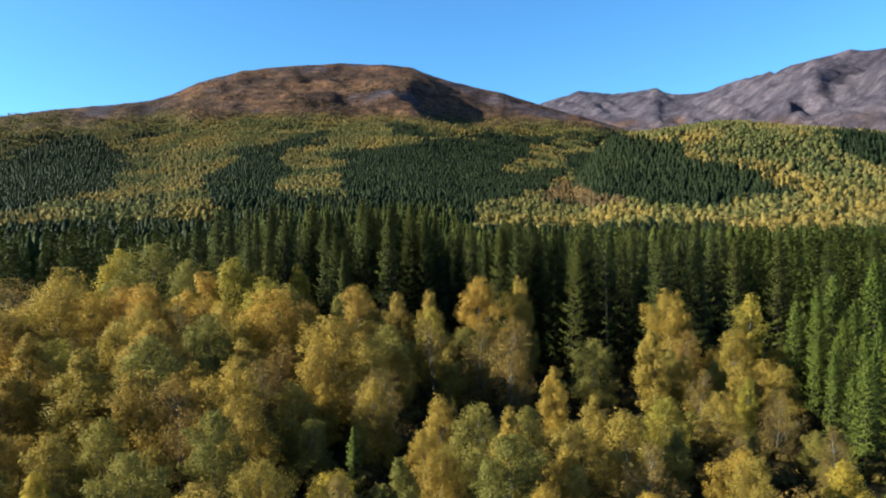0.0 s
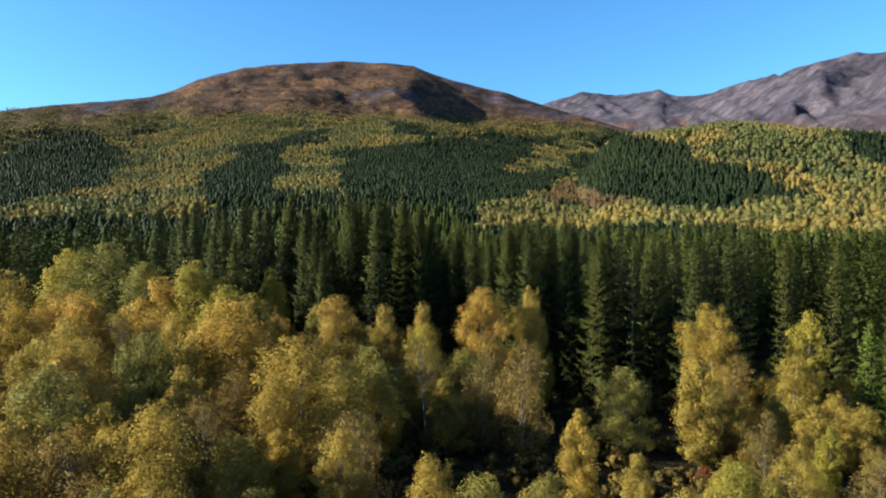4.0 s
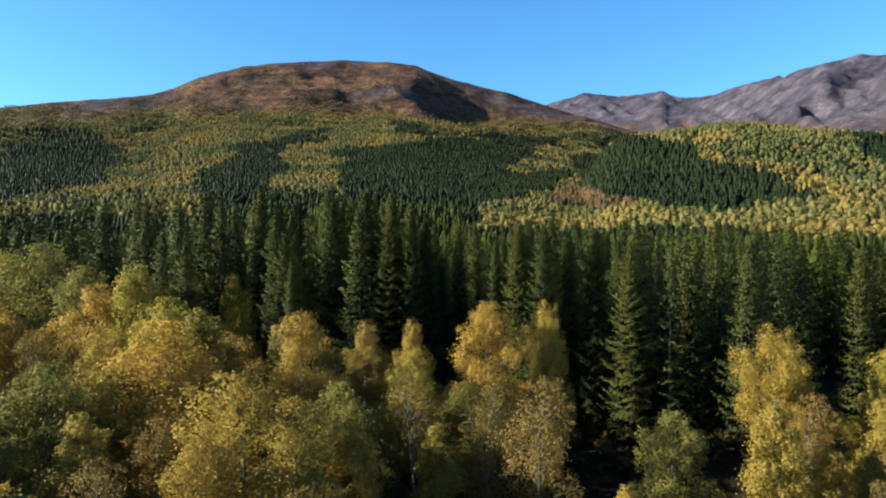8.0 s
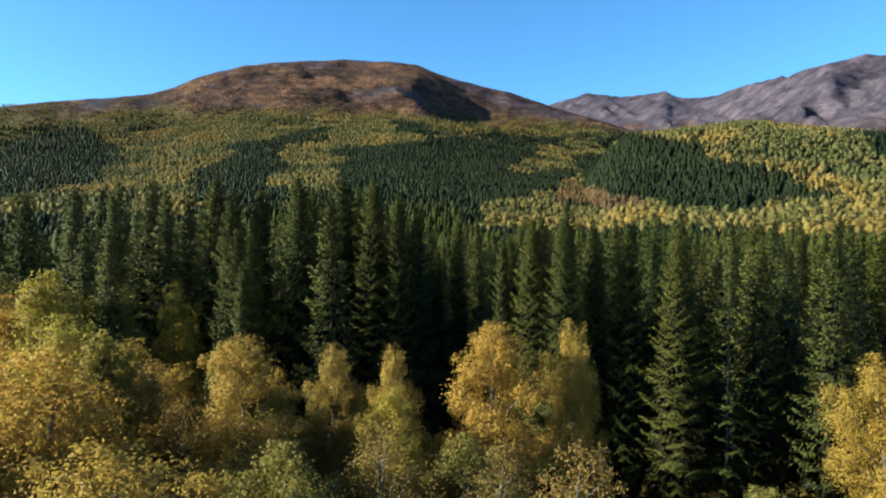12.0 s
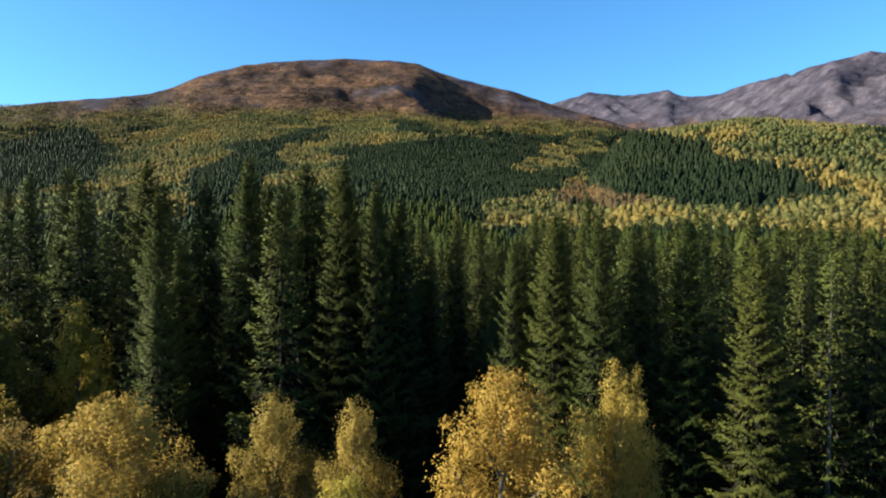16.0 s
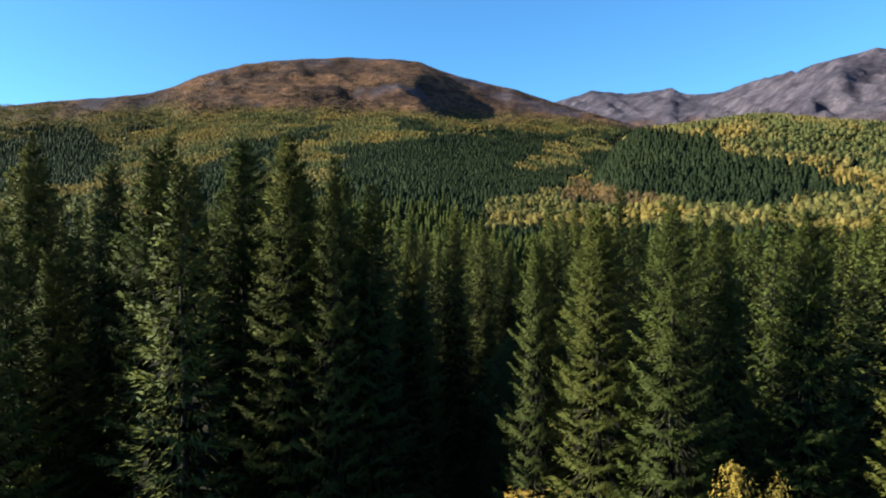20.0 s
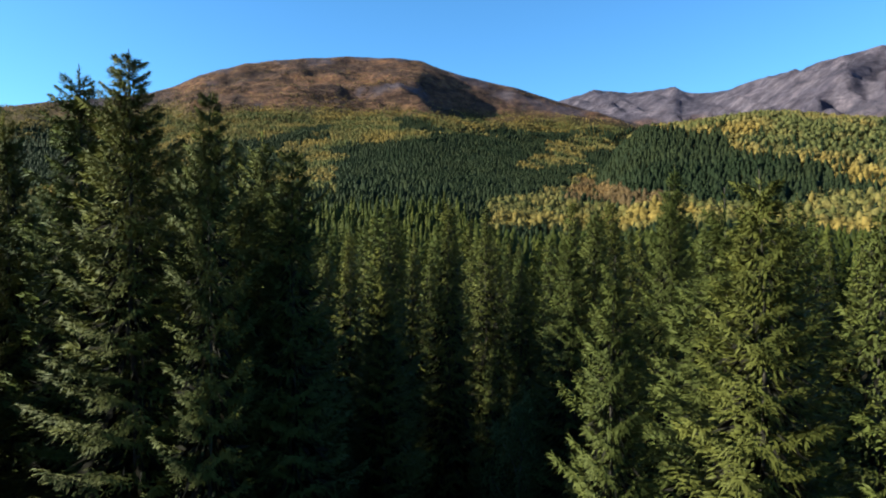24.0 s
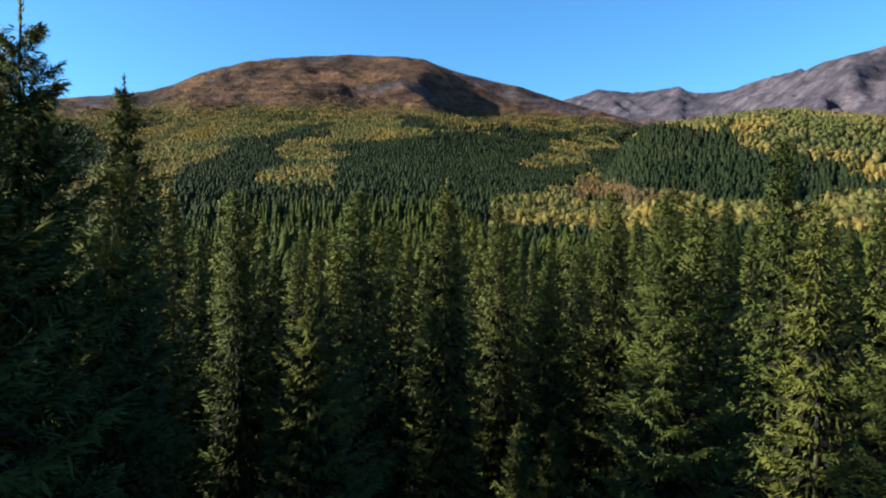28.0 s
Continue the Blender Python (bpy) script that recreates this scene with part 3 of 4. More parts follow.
def spruce_meshes(rng, H, R, whorl, arms, twigs, shoots, width, bare=0.05, core=300, slim=0.6, needles=None):
    """Trunk and crown of a spruce of height H with the widest limbs R long. Each limb is a drooping frond with an upturned tip:
    side twigs to both sides, and a fringe of shoots that hangs from it."""
    lean = rng.normal(0, 0.008, 2)
    hs = np.linspace(0, H, 9)
    path = np.stack([lean[0] * hs + 0.05 * np.sin(hs), lean[1] * hs + 0.04 * np.cos(hs * 0.8), hs], -1)
    trunk = tube(path, 0.17 * (1 - hs / H) ** 1.1 * H / 20 + 0.008, 7)
    got = ([], [], [], [], [])

    def put(p, d, length, w, face):
        for store, v in zip(got, (p, d, length, w, face)):
            store.append(v)

    h = H * bare
    lop = rng.uniform(0, 6.28)
    while h < H * 0.975:
        s = h / H
        full = R * (1 - s) ** slim
        reach = min(full, 0.09 + 0.40 * (H - h)) * rng.uniform(0.84, 1.12)
        if s < 0.16:
            reach *= 0.6 + 2.5 * s
        n = max(4, arms + int(rng.integers(-1, 2)))
        spin = rng.uniform(0, 6.28)
        for i in range(n):
            a = spin + 6.283 * i / n + rng.normal(0, 0.22)
            L = reach * rng.uniform(0.62, 1.18) * (0.8 if math.cos(a - lop) > 0.75 and s < 0.7 else 1)
            flat = np.array([math.cos(a), math.sin(a), 0.0])
            side = np.array([-math.sin(a), math.cos(a), 0.0])
            rise = -0.34 + 0.95 * s**1.6 + rng.normal(0, 0.08)
            hook = 0.42 * (1 - s) + 0.10
            o = np.array([np.interp(h, hs, path[:, 0]), np.interp(h, hs, path[:, 1]), h + rng.normal(0, 0.5 * whorl * 0.5)])

            def limb(f):
                p = o + np.outer(f * L, flat)
                p[:, 2] += L * (rise * f + hook * f**2.6)
                return p

            small = min(1.0, 0.42 + 0.58 * L)
            size = rng.uniform(0.85, 1.15) * small
            # the frond itself: side twigs sweeping forward, longest in the inner half
            f = np.repeat(np.linspace(0.16, 0.97, twigs) + rng.normal(0, 0.02, twigs), 2)
            sg = np.tile([-1.0, 1.0], twigs)
            long = L * 0.34 * np.sin(np.pi * np.clip(0.22 + 0.74 * f, 0, 1)) ** 0.8 * rng.uniform(0.75, 1.2, 2 * twigs) + 0.08 * size
            way = flat + np.outer(sg * (0.95 - 0.45 * f), side) + rng.normal(0, 0.12, (2 * twigs, 3))
            way[:, 2] += rise + 2.2 * hook * f**1.6 - 0.28
            face = np.array([0, 0, 1.0]) + 0.35 * flat + np.outer(0.35 * sg, side)
            if shoots > 100:
                m = 6
                base, lead = np.repeat(limb(f), m, 0), np.repeat(way / np.linalg.norm(way, axis=1)[:, None], m, 0)
                g = np.tile(np.linspace(0.12, 0.92, m), 2 * twigs)
                flip = np.tile(np.resize([1.0, -1.0], m), 2 * twigs)[:, None]
                across = np.cross(lead, np.array([0, 0, 1.0]))
                turn = lead + 0.75 * flip * across + rng.normal(0, 0.15, lead.shape) - np.array([0, 0, 0.15])
                spot = base + lead * (g * np.repeat(long, m))[:, None]
                put(spot, turn, (0.085 + 0.05 * (1 - g)) * size, np.full(len(g), 1.15 * width) * size, np.repeat(face, m, 0) + rng.normal(0, 0.25, lead.shape))
            put(limb(f), way, long * (0.62 if shoots > 100 else 0.85), (0.02 * long + 0.9 * width * size) if shoots > 40 else 0.17 * long + 1.2 * width * size, face)
            # the leading shoot
            put(limb(np.array([0.78, 0.5])), np.tile(flat + np.array([0, 0, rise + 2.0 * hook]), (2, 1)), np.array([0.22, 0.3]) * L + 0.05, np.full(2, 0.012 * L + 1.5 * width), np.tile(np.array([0, 0, 1.0]) - 0.5 * flat, (2, 1)))
            # the fringe: short shoots that hang from the limb and its twigs, denser outward
            k = max(3, int(round(shoots * (0.35 + 0.65 * L / R))))
            f = 0.14 + 0.86 * rng.uniform(0, 1, k) ** 0.8
            v = rng.uniform(-1, 1, k)
            half = 0.30 * L * np.sin(np.pi * np.clip(0.20 + 0.76 * f, 0, 1)) ** 0.8 + 0.02
            p = limb(f) + np.outer(half * v, side) + np.outer(half * abs(v) * 0.45, flat)
            p[:, 2] -= 0.30 * half * abs(v)
            way = 0.55 * flat + np.outer(0.55 * v, side) + rng.normal(0, 0.22, (k, 3))
            way[:, 2] += rng.uniform(-1.0, 0.35, k) + 0.5 * s
            face = flat * 0.8 + np.outer(1.1 * v, side) + np.array([0, 0, 0.75]) + rng.normal(0, 0.2, (k, 3))
            put(p, way, (0.10 + 4.0 * width) * size * rng.uniform(0.6, 1.4, k), width * size * rng.uniform(0.75, 1.3, k), face)
        h += whorl * rng.uniform(0.75, 1.25) * (1.0 if s < 0.75 else 0.72)
    # the leader and the short shoots along it
    k = 84
    f = rng.uniform(0, 1, k)
    a = rng.uniform(0, 6.283, k)
    p = np.stack([np.full(k, path[-1, 0]), np.full(k, path[-1, 1]), H - 0.15 - 2.8 * f**1.3], -1)
    d = np.stack([np.cos(a), np.sin(a), 0.9 + 0.4 * rng.uniform(size=k)], -1)
    put(p, d, 0.10 + 0.26 * f, np.full(k, 0.012 + 0.45 * width), np.stack([np.cos(a), np.sin(a), -0.6 + 0 * a], -1))
    put(np.array([[path[-1, 0], path[-1, 1], H - 0.9]] * 2), np.array([[0.02, 0, 1.0], [-0.02, 0.02, 1]]), np.array([0.95, 0.8]), np.full(2, 0.018), np.array([[0, -1.0, 0], [1.0, 0, 0]]))
    # the inner needles that hide the trunk
    k = 18 * shoots
    f = rng.uniform(0.06, 0.97, k)
    a = rng.uniform(0, 6.283, k)
    q = np.minimum(R * (1 - f) ** slim, 0.09 + 0.40 * (1 - f) * H) * rng.uniform(0.05, 0.62, k)
    way = np.stack([np.cos(a), np.sin(a), rng.uniform(-0.9, 0.3, k)], -1)
    face = np.stack([np.cos(a), np.sin(a), np.full(k, 0.5)], -1) + rng.normal(0, 0.3, (k, 3))
    foot = np.stack([np.cos(a) * q + np.interp(f * H, hs, path[:, 0]), np.sin(a) * q + np.interp(f * H, hs, path[:, 1]), f * H], -1)
    put(foot, way, 0.10 + 5.0 * width * rng.uniform(0.7, 1.3, k), np.full(k, 1.5 * width), face)
    outer = 2 * sum(len(q) for q in got[0])
    # dense dead twigs close to the trunk, coloured near black as inner shade
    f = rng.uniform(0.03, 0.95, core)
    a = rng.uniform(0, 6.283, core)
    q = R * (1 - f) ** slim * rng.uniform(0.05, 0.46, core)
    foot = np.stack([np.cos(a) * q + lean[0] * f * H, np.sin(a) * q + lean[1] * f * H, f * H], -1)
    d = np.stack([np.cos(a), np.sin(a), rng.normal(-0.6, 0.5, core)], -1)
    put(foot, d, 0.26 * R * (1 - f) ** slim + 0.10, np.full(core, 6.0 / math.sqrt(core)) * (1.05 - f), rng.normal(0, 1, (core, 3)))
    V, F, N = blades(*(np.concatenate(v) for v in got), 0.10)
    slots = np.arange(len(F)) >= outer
    return mesh_of("trunk", *trunk, [DARK_BARK], smooth=True), mesh_of("crown", V, F, [needles or NEEDLES, SHADED_DEAD_TWIGS], slots=slots, normals=N)


def leafy_meshes(rng, material, R, leaves, size, slim=1.0, open_low=0.25, blunt=True):
    """Trunk with limbs, and crown, of a broadleaf tree 10 m high with a crown of radius R."""
    hs = np.linspace(0, 8.6, 8)
    bend = rng.normal(0, 0.035, 2)
    path = np.stack([bend[0] * hs + 0.10 * np.sin(hs * 0.7 + 1), bend[1] * hs + 0.1 * np.sin(hs * 0.5), hs], -1)
    wood = [tube(path, 0.13 * (1 - hs / 9.6) ** 0.8 + 0.008, 7)]
    lobes = []
    n = 20
    for i in range(n):
        s = i / (n - 1)
        h = 10 * (open_low + (0.86 - open_low) * s)
        profile = math.sin(math.pi * (0.13 + (0.80 if blunt else 0.85) * s**0.9)) ** 0.7
        out = R * profile * rng.uniform(0.3, 0.82) * slim
        a = i * 2.4 + rng.normal(0, 0.4)
        foot = np.array([np.interp(h - 1.3, hs, path[:, 0]), np.interp(h - 1.3, hs, path[:, 1]), max(1.0, h - 0.5 - 0.9 * out)])
        c = np.array([foot[0] + out * math.cos(a), foot[1] + out * math.sin(a), h])
        mid = foot * 0.45 + c * 0.55 + np.array([0, 0, 0.15])
        wood.append(tube(np.array([foot, mid, c, c + (c - mid) * 0.5]), np.array([0.05, 0.035, 0.018, 0.006]), 4))
        lobes.append((c, R * rng.uniform(0.30, 0.50) * (0.6 + 0.4 * profile), rng.uniform(0.8, 1.25)))
    lobes.append((np.array([path[-1, 0], path[-1, 1], 8.9]), R * 0.30, 1.2))
    # twig ends stand out of the big lobes
    for c, rad, tall in list(lobes):
        for _ in range(5):
            d = rng.normal(size=3) + np.array([0, 0, 0.4])
            lobes.append((c + d / np.linalg.norm(d) * rad * rng.uniform(0.75, 1.15), rad * rng.uniform(0.22, 0.38), rng.uniform(0.9, 1.5)))
    weight = np.array([l[1] ** 2 for l in lobes])
    pick = rng.choice(len(lobes), leaves, p=weight / weight.sum())
    C = np.array([l[0] for l in lobes])[pick]
    S = np.array([l[1] for l in lobes])[pick]
    T = np.array([l[2] for l in lobes])[pick]
    d = rng.normal(size=(leaves, 3))
    d /= np.linalg.norm(d, axis=1)[:, None]
    rad = S * (0.25 + 0.80 * rng.uniform(0, 1, leaves) ** 0.6) * rng.normal(1, 0.12, leaves)
    P = C + d * rad[:, None] * np.stack([np.ones(leaves), np.ones(leaves), T], -1)
    P[:, 2] = np.where(P[:, 2] > 9.7, 9.7 + (P[:, 2] - 9.7) * 0.4, P[:, 2])
    nrm = d * 0.9 + rng.normal(0, 0.4, (leaves, 3)) + np.array([0, 0, 0.2])
    nrm /= np.linalg.norm(nrm, axis=1)[:, None]
    u = np.cross(nrm, rng.normal(size=(leaves, 3)))
    u /= np.linalg.norm(u, axis=1)[:, None]
    w = np.cross(nrm, u)
    L = (size * rng.uniform(0.6, 1.35, leaves))[:, None]
    B = L * rng.uniform(0.5, 0.8, leaves)[:, None]
    V = np.stack([P - u * L * 0.6 - w * B, P + u * L, P - u * L + w * B], 1).reshape(-1, 3)
    round_ = P - np.array([0, 0, 5.5])
    round_ /= np.linalg.norm(round_, axis=1)[:, None] + 0.3
    N = 1.1 * nrm + 0.5 * d + 0.3 * round_
    N = np.repeat(N / np.linalg.norm(N, axis=1)[:, None], 3, 0)
    crown = (V, np.arange(3 * leaves).reshape(-1, 3))
    return mesh_of("trunk", *joined(wood), [PALE_BARK], smooth=True), mesh_of("crown", *crown, [material], normals=N)


STOCK = {}


def plant(kind, name, meshes, x, y, height, unit, label, category, group, widen=1.0):
    """Set a tree: the first of a kind is built with its parts, the others are copies of it."""
    z = float(land(np.array([x]), np.array([y]))[0][0]) - 0.15
    s = height / unit
    m = Matrix.Translation((x, y, z)) @ Matrix.Rotation(random.uniform(0, 6.283), 4, "Z") @ Matrix.Diagonal((s * widen, s * widen, s, 1))
    if kind in STOCK:
        tree = copy_thing(STOCK[kind], m)
    else:
        tree = new(name)
        tree.empty_display_size = 0.3
        for part_name, me in zip(("trunk", "crown"), meshes):
            new(part_name, me).parent = tree
        STOCK[kind] = tree
        tree.matrix_basis = m
    return tagged(tree, label, category, group)


def plant_kind(kind, *rest, **more):
    # copies take the pose alone: undo the first one's own scale
    first = STOCK.get(kind)
    if first:
        keep = first.matrix_basis.copy()
        first.matrix_basis = Matrix.Identity(4)
        tree = plant(kind, *rest, **more)
        first.matrix_basis = keep
        return tree
    return plant(kind, *rest, **more)


shape_rng = np.random.default_rng(21)
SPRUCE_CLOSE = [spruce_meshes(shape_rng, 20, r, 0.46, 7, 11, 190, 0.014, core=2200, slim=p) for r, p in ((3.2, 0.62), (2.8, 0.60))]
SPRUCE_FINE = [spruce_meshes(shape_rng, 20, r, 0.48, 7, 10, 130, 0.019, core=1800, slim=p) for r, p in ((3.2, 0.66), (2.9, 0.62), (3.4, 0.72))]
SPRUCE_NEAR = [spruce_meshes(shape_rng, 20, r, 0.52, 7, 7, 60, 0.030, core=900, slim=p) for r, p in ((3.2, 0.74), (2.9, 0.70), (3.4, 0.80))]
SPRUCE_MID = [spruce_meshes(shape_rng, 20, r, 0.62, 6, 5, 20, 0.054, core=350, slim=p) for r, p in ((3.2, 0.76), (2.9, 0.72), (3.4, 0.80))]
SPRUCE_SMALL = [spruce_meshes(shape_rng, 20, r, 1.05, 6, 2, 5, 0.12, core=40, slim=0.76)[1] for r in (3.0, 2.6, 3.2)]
YOUNG = [spruce_meshes(shape_rng, 20, 4.2, 0.75, 7, 7, 56, 0.055, 0.02, core=600, slim=0.8, needles=YOUNG_NEEDLES) for _ in range(2)]
LEAFY = {}
for key, n, size in (("yellow", 22000, 0.073), ("gold", 22000, 0.073), ("orange", 22000, 0.073), ("olive", 22000, 0.073), ("green", 22000, 0.073), ("brown", 11000, 0.060), ("grey", 15000, 0.060)):
    LEAFY[key] = [leafy_meshes(shape_rng, LEAVES[key], R, n, size, slim, low, R > 2.5)
                  for R, slim, low in ((2.9, 1.0, 0.12), (3.4, 1.0, 0.10), (2.3, 0.95, 0.12))]
LEAFY["tan"] = LEAFY["gold"]
FINE = {key: leafy_meshes(shape_rng, LEAVES[key], 2.7, n, 0.045, 1.0, 0.12)
        for key, n in (("yellow", 66000), ("gold", 58000), ("olive", 56000), ("tan", 52000))}
COLOUR_WORDS = {"orange": "rich orange", "yellow": "bright yellow", "gold": "golden orange", "olive": "olive yellow", "tan": "brownish golden", "green": "dull green", "brown": "thin brown", "grey": "grey green"}

# named spruces along the wood's edge, some added to cast shade: x, y, height, and for some how wide
EDGE_SPRUCES = [
    (-7.5, 87.1, 22.7), (-10.7, 89.8, 23.2), (-5.6, 86.5, 21.7, 0.75), (-4.4, 88.6, 20.7), (-6.2, 92.5, 21.8, 0.85), (-6.9, 95.0, 18.6), (-12.1, 104.9, 23.8), (-14.6, 104.6, 23.2), (-15.4, 101.7, 23.4),
    (-7.9, 97.5, 18.8), (-13.5, 86.7, 22.4), (-14.9, 91.4, 23.8, 0.85), (-22.3, 91.8, 23.6), (-13.4, 90.9, 22.2, 0.75), (-27.0, 96.7, 22.5), (-23.9, 97.4, 18.6), (-18.6, 92.5, 22.5),
    (-29.0, 93.0, 23.6), (-33.0, 95.0, 23.4), (-38.0, 96.0, 23.0), (2.5, 83.1, 18.1, 0.8), (4.6, 82.5, 19.4), (4.9, 85.2, 19.3), (6.7, 81.3, 19.6),
    (11.3, 82.2, 19.5), (9.0, 84.0, 19.2), (14.3, 80.4, 18.3), (20.0, 81.0, 18.3), (24.0, 79.4, 18.6), (28.5, 80.0, 18.2),
    (33.0, 79.0, 18.0), (38.0, 78.5, 18.0), (43.5, 77.5, 17.6), (49.0, 78.0, 18.0), (6.4, 93.1, 19.9), (6.9, 108.0, 20.3), (5.2, 99.0, 19.6),
    (7.2, 118.0, 21.4), (10.9, 107.6, 22.3), (18.5, 133.0, 21.5), (-10.4, 111.0, 20.8), (-3.6, 98.0, 17.4), (-2.9, 94.9, 17.1), (1.05, 100.2, 13.8), (2.0, 102.4, 13.2),
    # left of x = -9 most of this row is added to shade its neighbours
    (-5.9, 89.8, 20.0), (9.4, 102.0, 19.6), (4.1, 97.6, 18.6), (-8.5, 92.6, 21.4), (-15.6, 80.0, 16.5), (-25.6, 80.8, 18.5), (-29.0, 83.5, 19.0), (-9.8, 95.3, 21.2), (-11.8, 97.5, 22.0), (-9.8, 100.3, 20.6), (-13.5, 95.0, 22.0), (-17.2, 83.2, 18.5), (-19.4, 87.5, 21.8), (-26.0, 90.0, 22.4), (-29.5, 88.0, 21.8), (-34.0, 90.0, 22.4), (-17.0, 85.3, 18.0), (-39.0, 90.5, 22.2), (-1.2, 108.0, 20.6), (-4.5, 107.5, 20.4), (1.0, 117.0, 21.0),
]
YOUNG_SPRUCES = [(34.6, 67.5, 11.2), (36.2, 62.0, 10.4), (33.6, 58.5, 8.8), (37.8, 69.5, 12.6), (33.4, 53.0, 8.4), (30.2, 50.5, 7.2), (38.8, 58.0, 10.6), (40.5, 71.0, 13.8),
                 (43.0, 68.0, 15.5), (36.0, 66.0, 11.3), (39.0, 65.0, 11.5), (41.5, 61.5, 10.8), (37.0, 60.0, 9.0), (45.5, 63.0, 12.0),
                 (42.0, 55.5, 9.5), (38.5, 51.5, 7.5), (46.5, 57.0, 11.0), (34.0, 62.5, 7.5), (49.5, 66.0, 13.0), (-7.5, 41.0, 5.8),
                 (27.0, 40.0, 7.0), (31.0, 44.0, 8.5), (29.5, 47.5, 9.0), (33.5, 49.0, 9.5), (36.0, 54.5, 10.0), (31.0, 54.5, 8.0),
                 (36.5, 57.0, 10.5), (24.8, 36.5, 5.6), (28.5, 35.5, 6.5), (34.0, 41.5, 8.5), (38.0, 46.0, 9.5)]
# broadleaf trees in front: x, y, height, colour, shape, widening
EDGE_LEAFY = [
    (1.8, 97.8, 12.7, "grey", 2, 0.62),
    (1.7, 72.0, 13.7, "gold", 0, 1.0), (6.6, 74.4, 13.5, "olive", 2, 0.56), (4.2, 62.5, 10.2, "brown", 0, 1.05), (12.7, 64.1, 7.7, "green", 0, 1.1),
    (17.9, 61.5, 9.0, "olive", 2, 1.1), (23.4, 72.2, 12.1, "olive", 1, 1.0), (31.8, 72.8, 11.6, "yellow", 2, 1.0), (7.3, 53.2, 7.2, "olive", 2, 1.0),
    (23.7, 54.4, 6.0, "yellow", 2, 0.9), (9.8, 48.0, 6.2, "olive", 2, 1.0), (-1.9, 46.0, 6.6, "olive", 0, 1.0), (2.4, 39.0, 7.8, "olive", 2, 0.8),
    (-11.7, 70.3, 13.0, "gold", 2, 1.1), (-8.7, 76.0, 11.6, "tan", 0, 0.9), (-4.6, 73.6, 12.1, "tan", 2, 0.72), (-4.0, 70.3, 10.3, "yellow", 0, 0.95), (-10.6, 71.5, 9.7, "green", 0, 0.9), (-15.0, 70.0, 9.4, "brown", 0, 1.0), (-16.0, 75.5, 11.2, "green", 2, 0.9),
    (-8.2, 64.4, 9.2, "green", 0, 1.1), (-12.3, 58.5, 10.9, "olive", 1, 1.35), (-19.5, 74.0, 10.7, "brown", 0, 1.1), (-22.0, 76.0, 11.7, "olive", 0, 1.0),
    (-30.0, 81.5, 15.8, "yellow", 0, 0.9), (-26.5, 84.0, 14.8, "green", 2, 0.9), (-22.4, 84.7, 15.0, "yellow", 2, 0.7), (-44.0, 88.0, 17.6, "green", 1, 1.0),
    (-41.5, 75.0, 12.6, "orange", 1, 1.0), (-50.0, 90.0, 17.0, "yellow", 0, 1.0), (-38.0, 86.0, 15.5, "green", 0, 1.0), (-55.0, 84.0, 14.5, "olive", 1, 1.1),
    (-35.6, 69.0, 11.5, "orange", 0, 1.0), (-27.0, 70.0, 11.0, "olive", 1, 1.0), (-23.0, 64.0, 10.2, "olive", 0, 1.1), (-31.0, 62.0, 10.0, "olive", 1, 1.1),
    (-3.5, 66.0, 9.5, "brown", 1, 1.0), (21.0, 66.0, 6.4, "green", 2, 1.0), (27.5, 66.5, 8.5, "olive", 0, 1.0), (1.2, 65.0, 9.2, "brown", 0, 1.0),
]
planted = [np.array(p[:2], float) for p in EDGE_SPRUCES + YOUNG_SPRUCES + EDGE_LEAFY]


def add_spruce(x, y, h, grade, wide=0):
    stock = (SPRUCE_MID, SPRUCE_NEAR, SPRUCE_FINE, SPRUCE_CLOSE)[grade]
    i = random.randrange(len(stock))
    plant_kind(("spruce", grade, i), "spruce_tree", stock[i], x, y, h, 20.0,
               "tall dark green spruce at the edge of the wood" if y < 92 else "dark green spruce standing close in the wood",
               "spruce tree", "spruces of the wood", widen=wide or random.uniform(0.88, 1.12))


for x, y, h, *wide in EDGE_SPRUCES:
    add_spruce(x, y, h, 3 if -8 < x < 7 and y < 94 else 2 if -24 < x < 16 and y < 99 else 1, *wide)
for x, y, h in YOUNG_SPRUCES:
    i = random.randrange(2)
    plant_kind(("young", i), "young_spruce", YOUNG[i], x, y, h, 20.0, "young green spruce with branches down to the ground", "spruce tree",
               "young spruces", widen=random.uniform(0.9, 1.1))


def add_leafy(x, y, h, colour, i, widen):
    fine = colour in FINE and -13 < x < 26 and 70 < y < 78
    plant_kind(("leafy", colour, "fine" if fine else i), "birch_tree", FINE[colour] if fine else LEAFY[colour][i], x, y, h, 10.0, COLOUR_WORDS[colour] + " autumn birch with a pale trunk", "birch tree",
               "autumn birches", widen=widen)


for row in EDGE_LEAFY:
    add_leafy(*row)


def free(x, y, gap):
    return all((p[0] - x) ** 2 + (p[1] - y) ** 2 > gap * gap for p in planted)


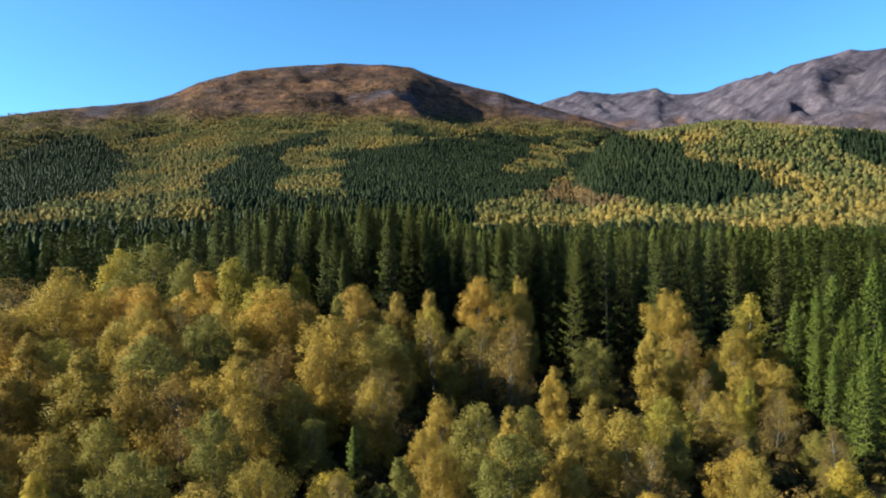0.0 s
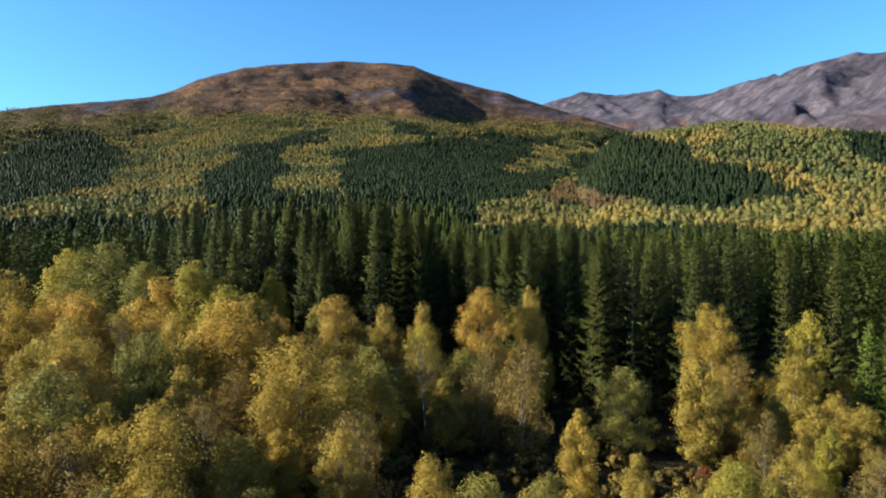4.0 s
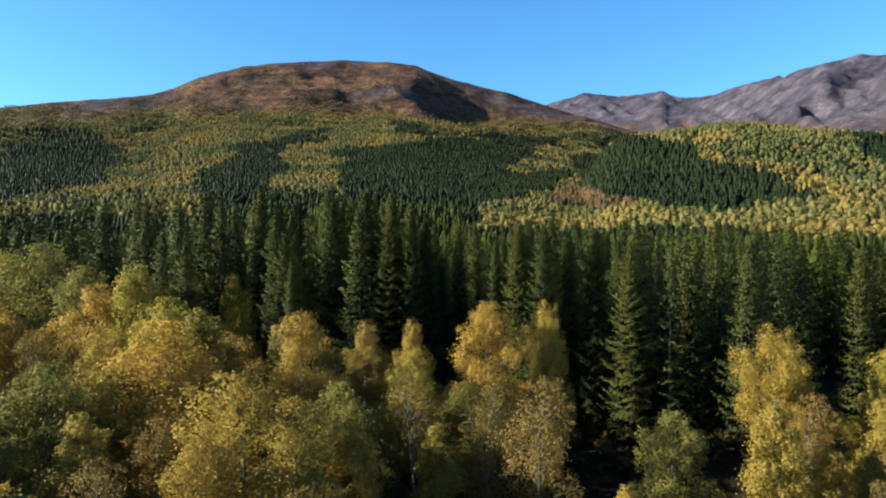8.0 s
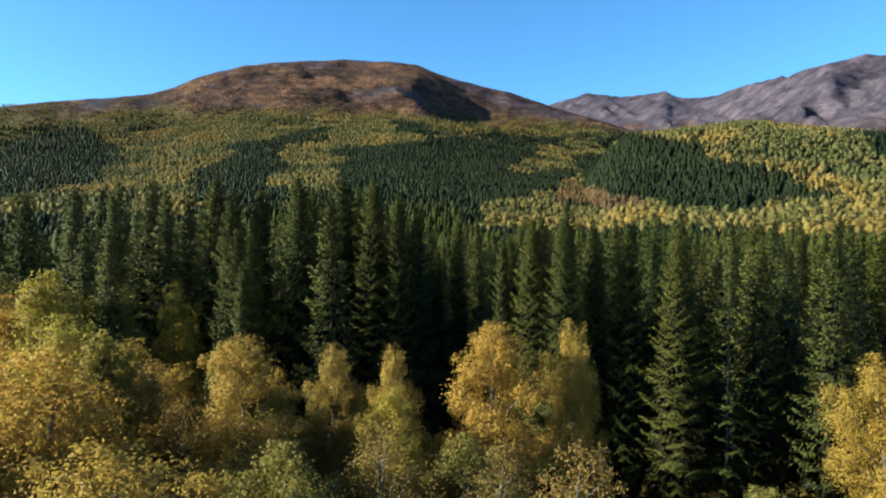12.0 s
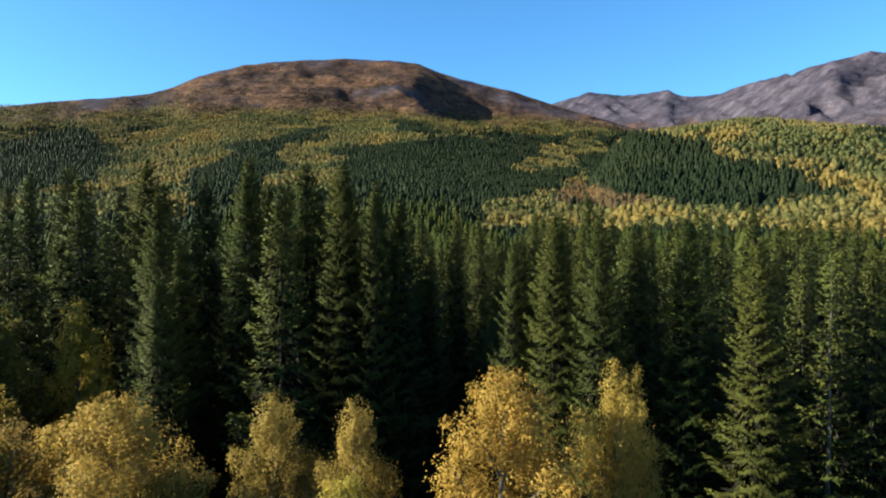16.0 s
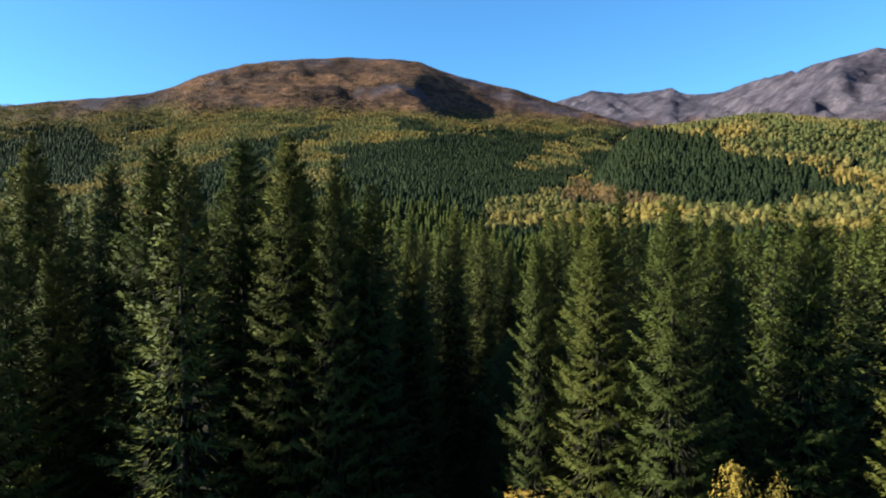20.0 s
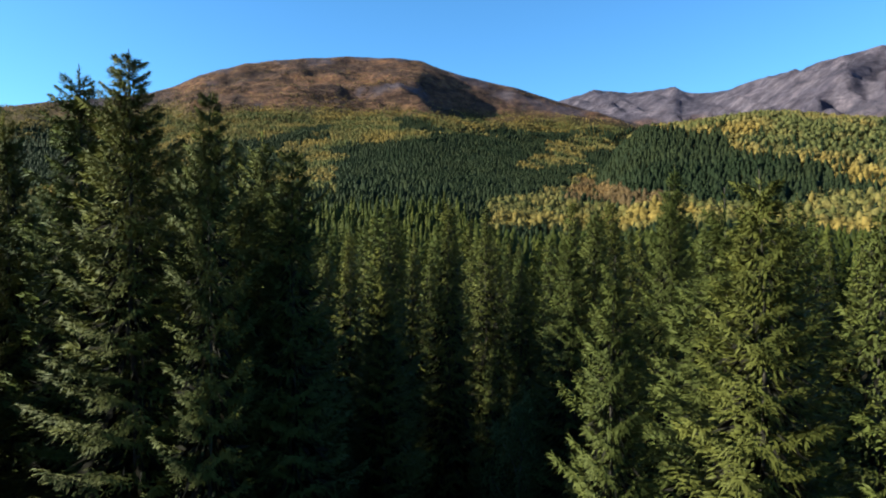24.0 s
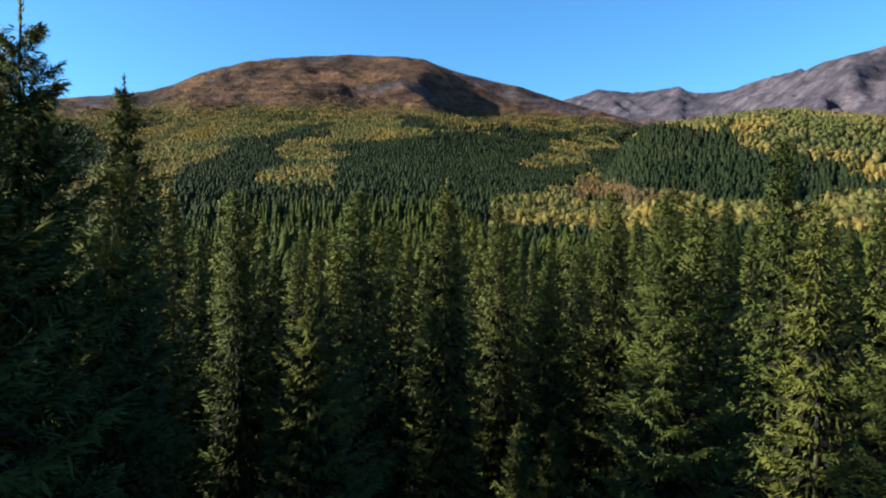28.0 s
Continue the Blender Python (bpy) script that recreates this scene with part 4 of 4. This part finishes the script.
# the birch grove that fills the foreground
tries = 0
count = 0
while tries < 6000 and count < 145:
    tries += 1
    x, y = random.uniform(-62, 44), random.uniform(27, 82)
    if abs(x) > 0.78 * y + 6 or (y > 74 and x > -14) or x > (0.60 if y < 46 else 0.50) * y or (-6 < x < 12 and 47 < y < 62) or (7.5 < x < 20 and y > 52):
        continue
    if not free(x, y, 3.3):
        continue
    tall = 6.0 + 3.0 * step(-2, -25, x) + 2.4 * step(45, 75, y) - 0.8 * step(5, 20, x)
    if y < 42:
        tall = min(tall, 6.5)
    colour = random.choices(("yellow", "gold", "olive", "green", "brown"), (0.12, 0.30 if x < -20 else 0.10, 0.44, 0.14, 0.20))[0]
    add_leafy(x, y, tall * random.uniform(0.70, 1.22), colour, random.randrange(3), random.uniform(0.95, 1.25))
    planted.append(np.array((x, y)))
    count += 1

# the spruce wood behind: single trees near the flight, then one mass
tries = 0
count = 0
while tries < 9000 and count < 240:
    tries += 1
    y = random.uniform(82, 150)
    x = random.uniform(-48, 48)
    edge = 80 + 12 * step(-6, -24, x) + 24 * step(-4.6, -3.6, x) * step(2.2, 1.2, x)
    if y < edge or (abs(x) < 10 and y < 99) or abs(x) > 0.75 * (y - 60) + 8 or not free(x, y, 4.6 if 0 < x < 32 and y < 104 else 4.2):
        continue
    add_spruce(x, y, random.uniform(17.0, 20.8) + 0.012 * (y - 80) + 2.6 * float(step(-7, -16, x) * step(125, 105, y)), 1 if abs(x) < 16 and y < 114 else 0)
    planted.append(np.array((x, y)))
    count += 1


def undergrowth():
    n = 1500
    xy = np.stack([RNG.uniform(-58, 42, n), RNG.uniform(26, 84, n)], -1)
    z = land(xy[:, 0], xy[:, 1])[0]
    h = RNG.uniform(0.6, 2.2, n)
    rng = np.random.default_rng(77)
    scatter("undergrowth", [round_crown(rng, 1, 40, 0.10) for _ in range(5)], np.column_stack([xy, z - 0.2 * h]), h, h * 1.4, RNG.uniform(0, 1, n), SCRUB,
            "rusty brown and olive undergrowth between the trees", "undergrowth")


undergrowth()


def spruce_mass():
    pts = []
    r = 84.0
    while r < 420:
        gap = 3.6 + 0.005 * r
        n = int(r * radians(88) / gap)
        b = np.radians(-44) + np.radians(88) * (np.arange(n) + RNG.uniform(0, 1, n)) / n
        rr = r + RNG.uniform(-0.5, 0.5, n) * gap
        pts.append(np.stack([rr * np.sin(b), rr * np.cos(b)], -1))
        r += gap
    xy = np.concatenate(pts)
    r, b = np.hypot(*xy.T), np.degrees(np.arctan2(xy[:, 0], xy[:, 1]))
    z = land(xy[:, 0], xy[:, 1])[0]
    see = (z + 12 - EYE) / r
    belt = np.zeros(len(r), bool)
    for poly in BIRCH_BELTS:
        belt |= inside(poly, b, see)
    edge = 80 + 14 * step(-6, -24, xy[:, 0])
    have = np.array(planted)
    crowd = np.array([((have - p) ** 2).sum(1).min() < 8.4 for p in xy])
    near = (abs(xy[:, 0]) < 48) & (xy[:, 1] < 138)
    keep = (xy[:, 1] > edge) & ~crowd & ~near & ~(belt & (r > 230)) & (r < 300 + 120 * step(-23, -17, b) * step(3, -2, b))
    xyz = np.column_stack([xy, z - 0.2])
    h = RNG.uniform(14.5, 20.8, len(r)) - 2.5 * step(180, 330, r) + 2.4 * step(-10, -24, xy[:, 0]) * step(150, 110, r)
    tint = RNG.uniform(0, 1, len(r))
    rng = np.random.default_rng(31)
    close = keep & (np.hypot(xy[:, 0], xy[:, 1] - 60) < 108)
    shapes = []
    for me in SPRUCE_SMALL:
        V = np.zeros(len(me.vertices) * 3, np.float32)
        F = np.zeros(len(me.loops), np.int32)
        me.vertices.foreach_get("co", V)
        me.loops.foreach_get("vertex_index", F)
        shapes.append((V.reshape(-1, 3) / 20.0, F.reshape(-1, 3)))
    scatter("spruce_wood", shapes, xyz[close], h[close], h[close], tint[close], NEEDLES_WOOD,
            "dense dark green spruce wood on the valley floor", "spruce wood")
    s = keep & ~close
    scatter("distant_spruce_wood", [star_spruce(rng, 9, 4) for _ in range(7)], xyz[s], h[s], h[s] * 1.05, tint[s], NEEDLES_WOOD,
            "distant dense spruce wood across the valley floor", "spruce wood")
    for me in SPRUCE_SMALL:
        bpy.data.meshes.remove(me)


spruce_mass()


# ---- single odd trees and shrubs ----
def half_bare_spruce(x, y, h):
    """A thin spruce whose pale trunk shows through the few boughs left."""
    rng = np.random.default_rng(91)
    trunk, crown = spruce_meshes(rng, 20, 2.5, 0.85, 4, 6, 30, 0.036, core=40, slim=0.6)
    trunk.materials[0] = GREY_TWIGS
    plant("thin spruce", "spruce_tree", (trunk, crown), x, y, h, 20.0, "thin spruce with few boughs and a pale grey trunk", "spruce tree", "spruces of the wood")


half_bare_spruce(17.6, 80.2, 17.6)

SHRUB = leafy_meshes(np.random.default_rng(93), LEAVES["red"], 4.5, 2600, 0.30, 1.0, 0.05)
for x, y, h in ((17.0, 57.5, 1.8), (-0.6, 46.0, 1.9), (20.0, 61.5, 2.2), (22.4, 62.5, 1.7), (15.2, 55.0, 1.5), (-3.4, 52.0, 1.8)):
    plant_kind("red shrub", "shrub", SHRUB, x, y, h, 10.0, "low rust-red autumn shrub on the forest floor", "shrub", "red shrubs")
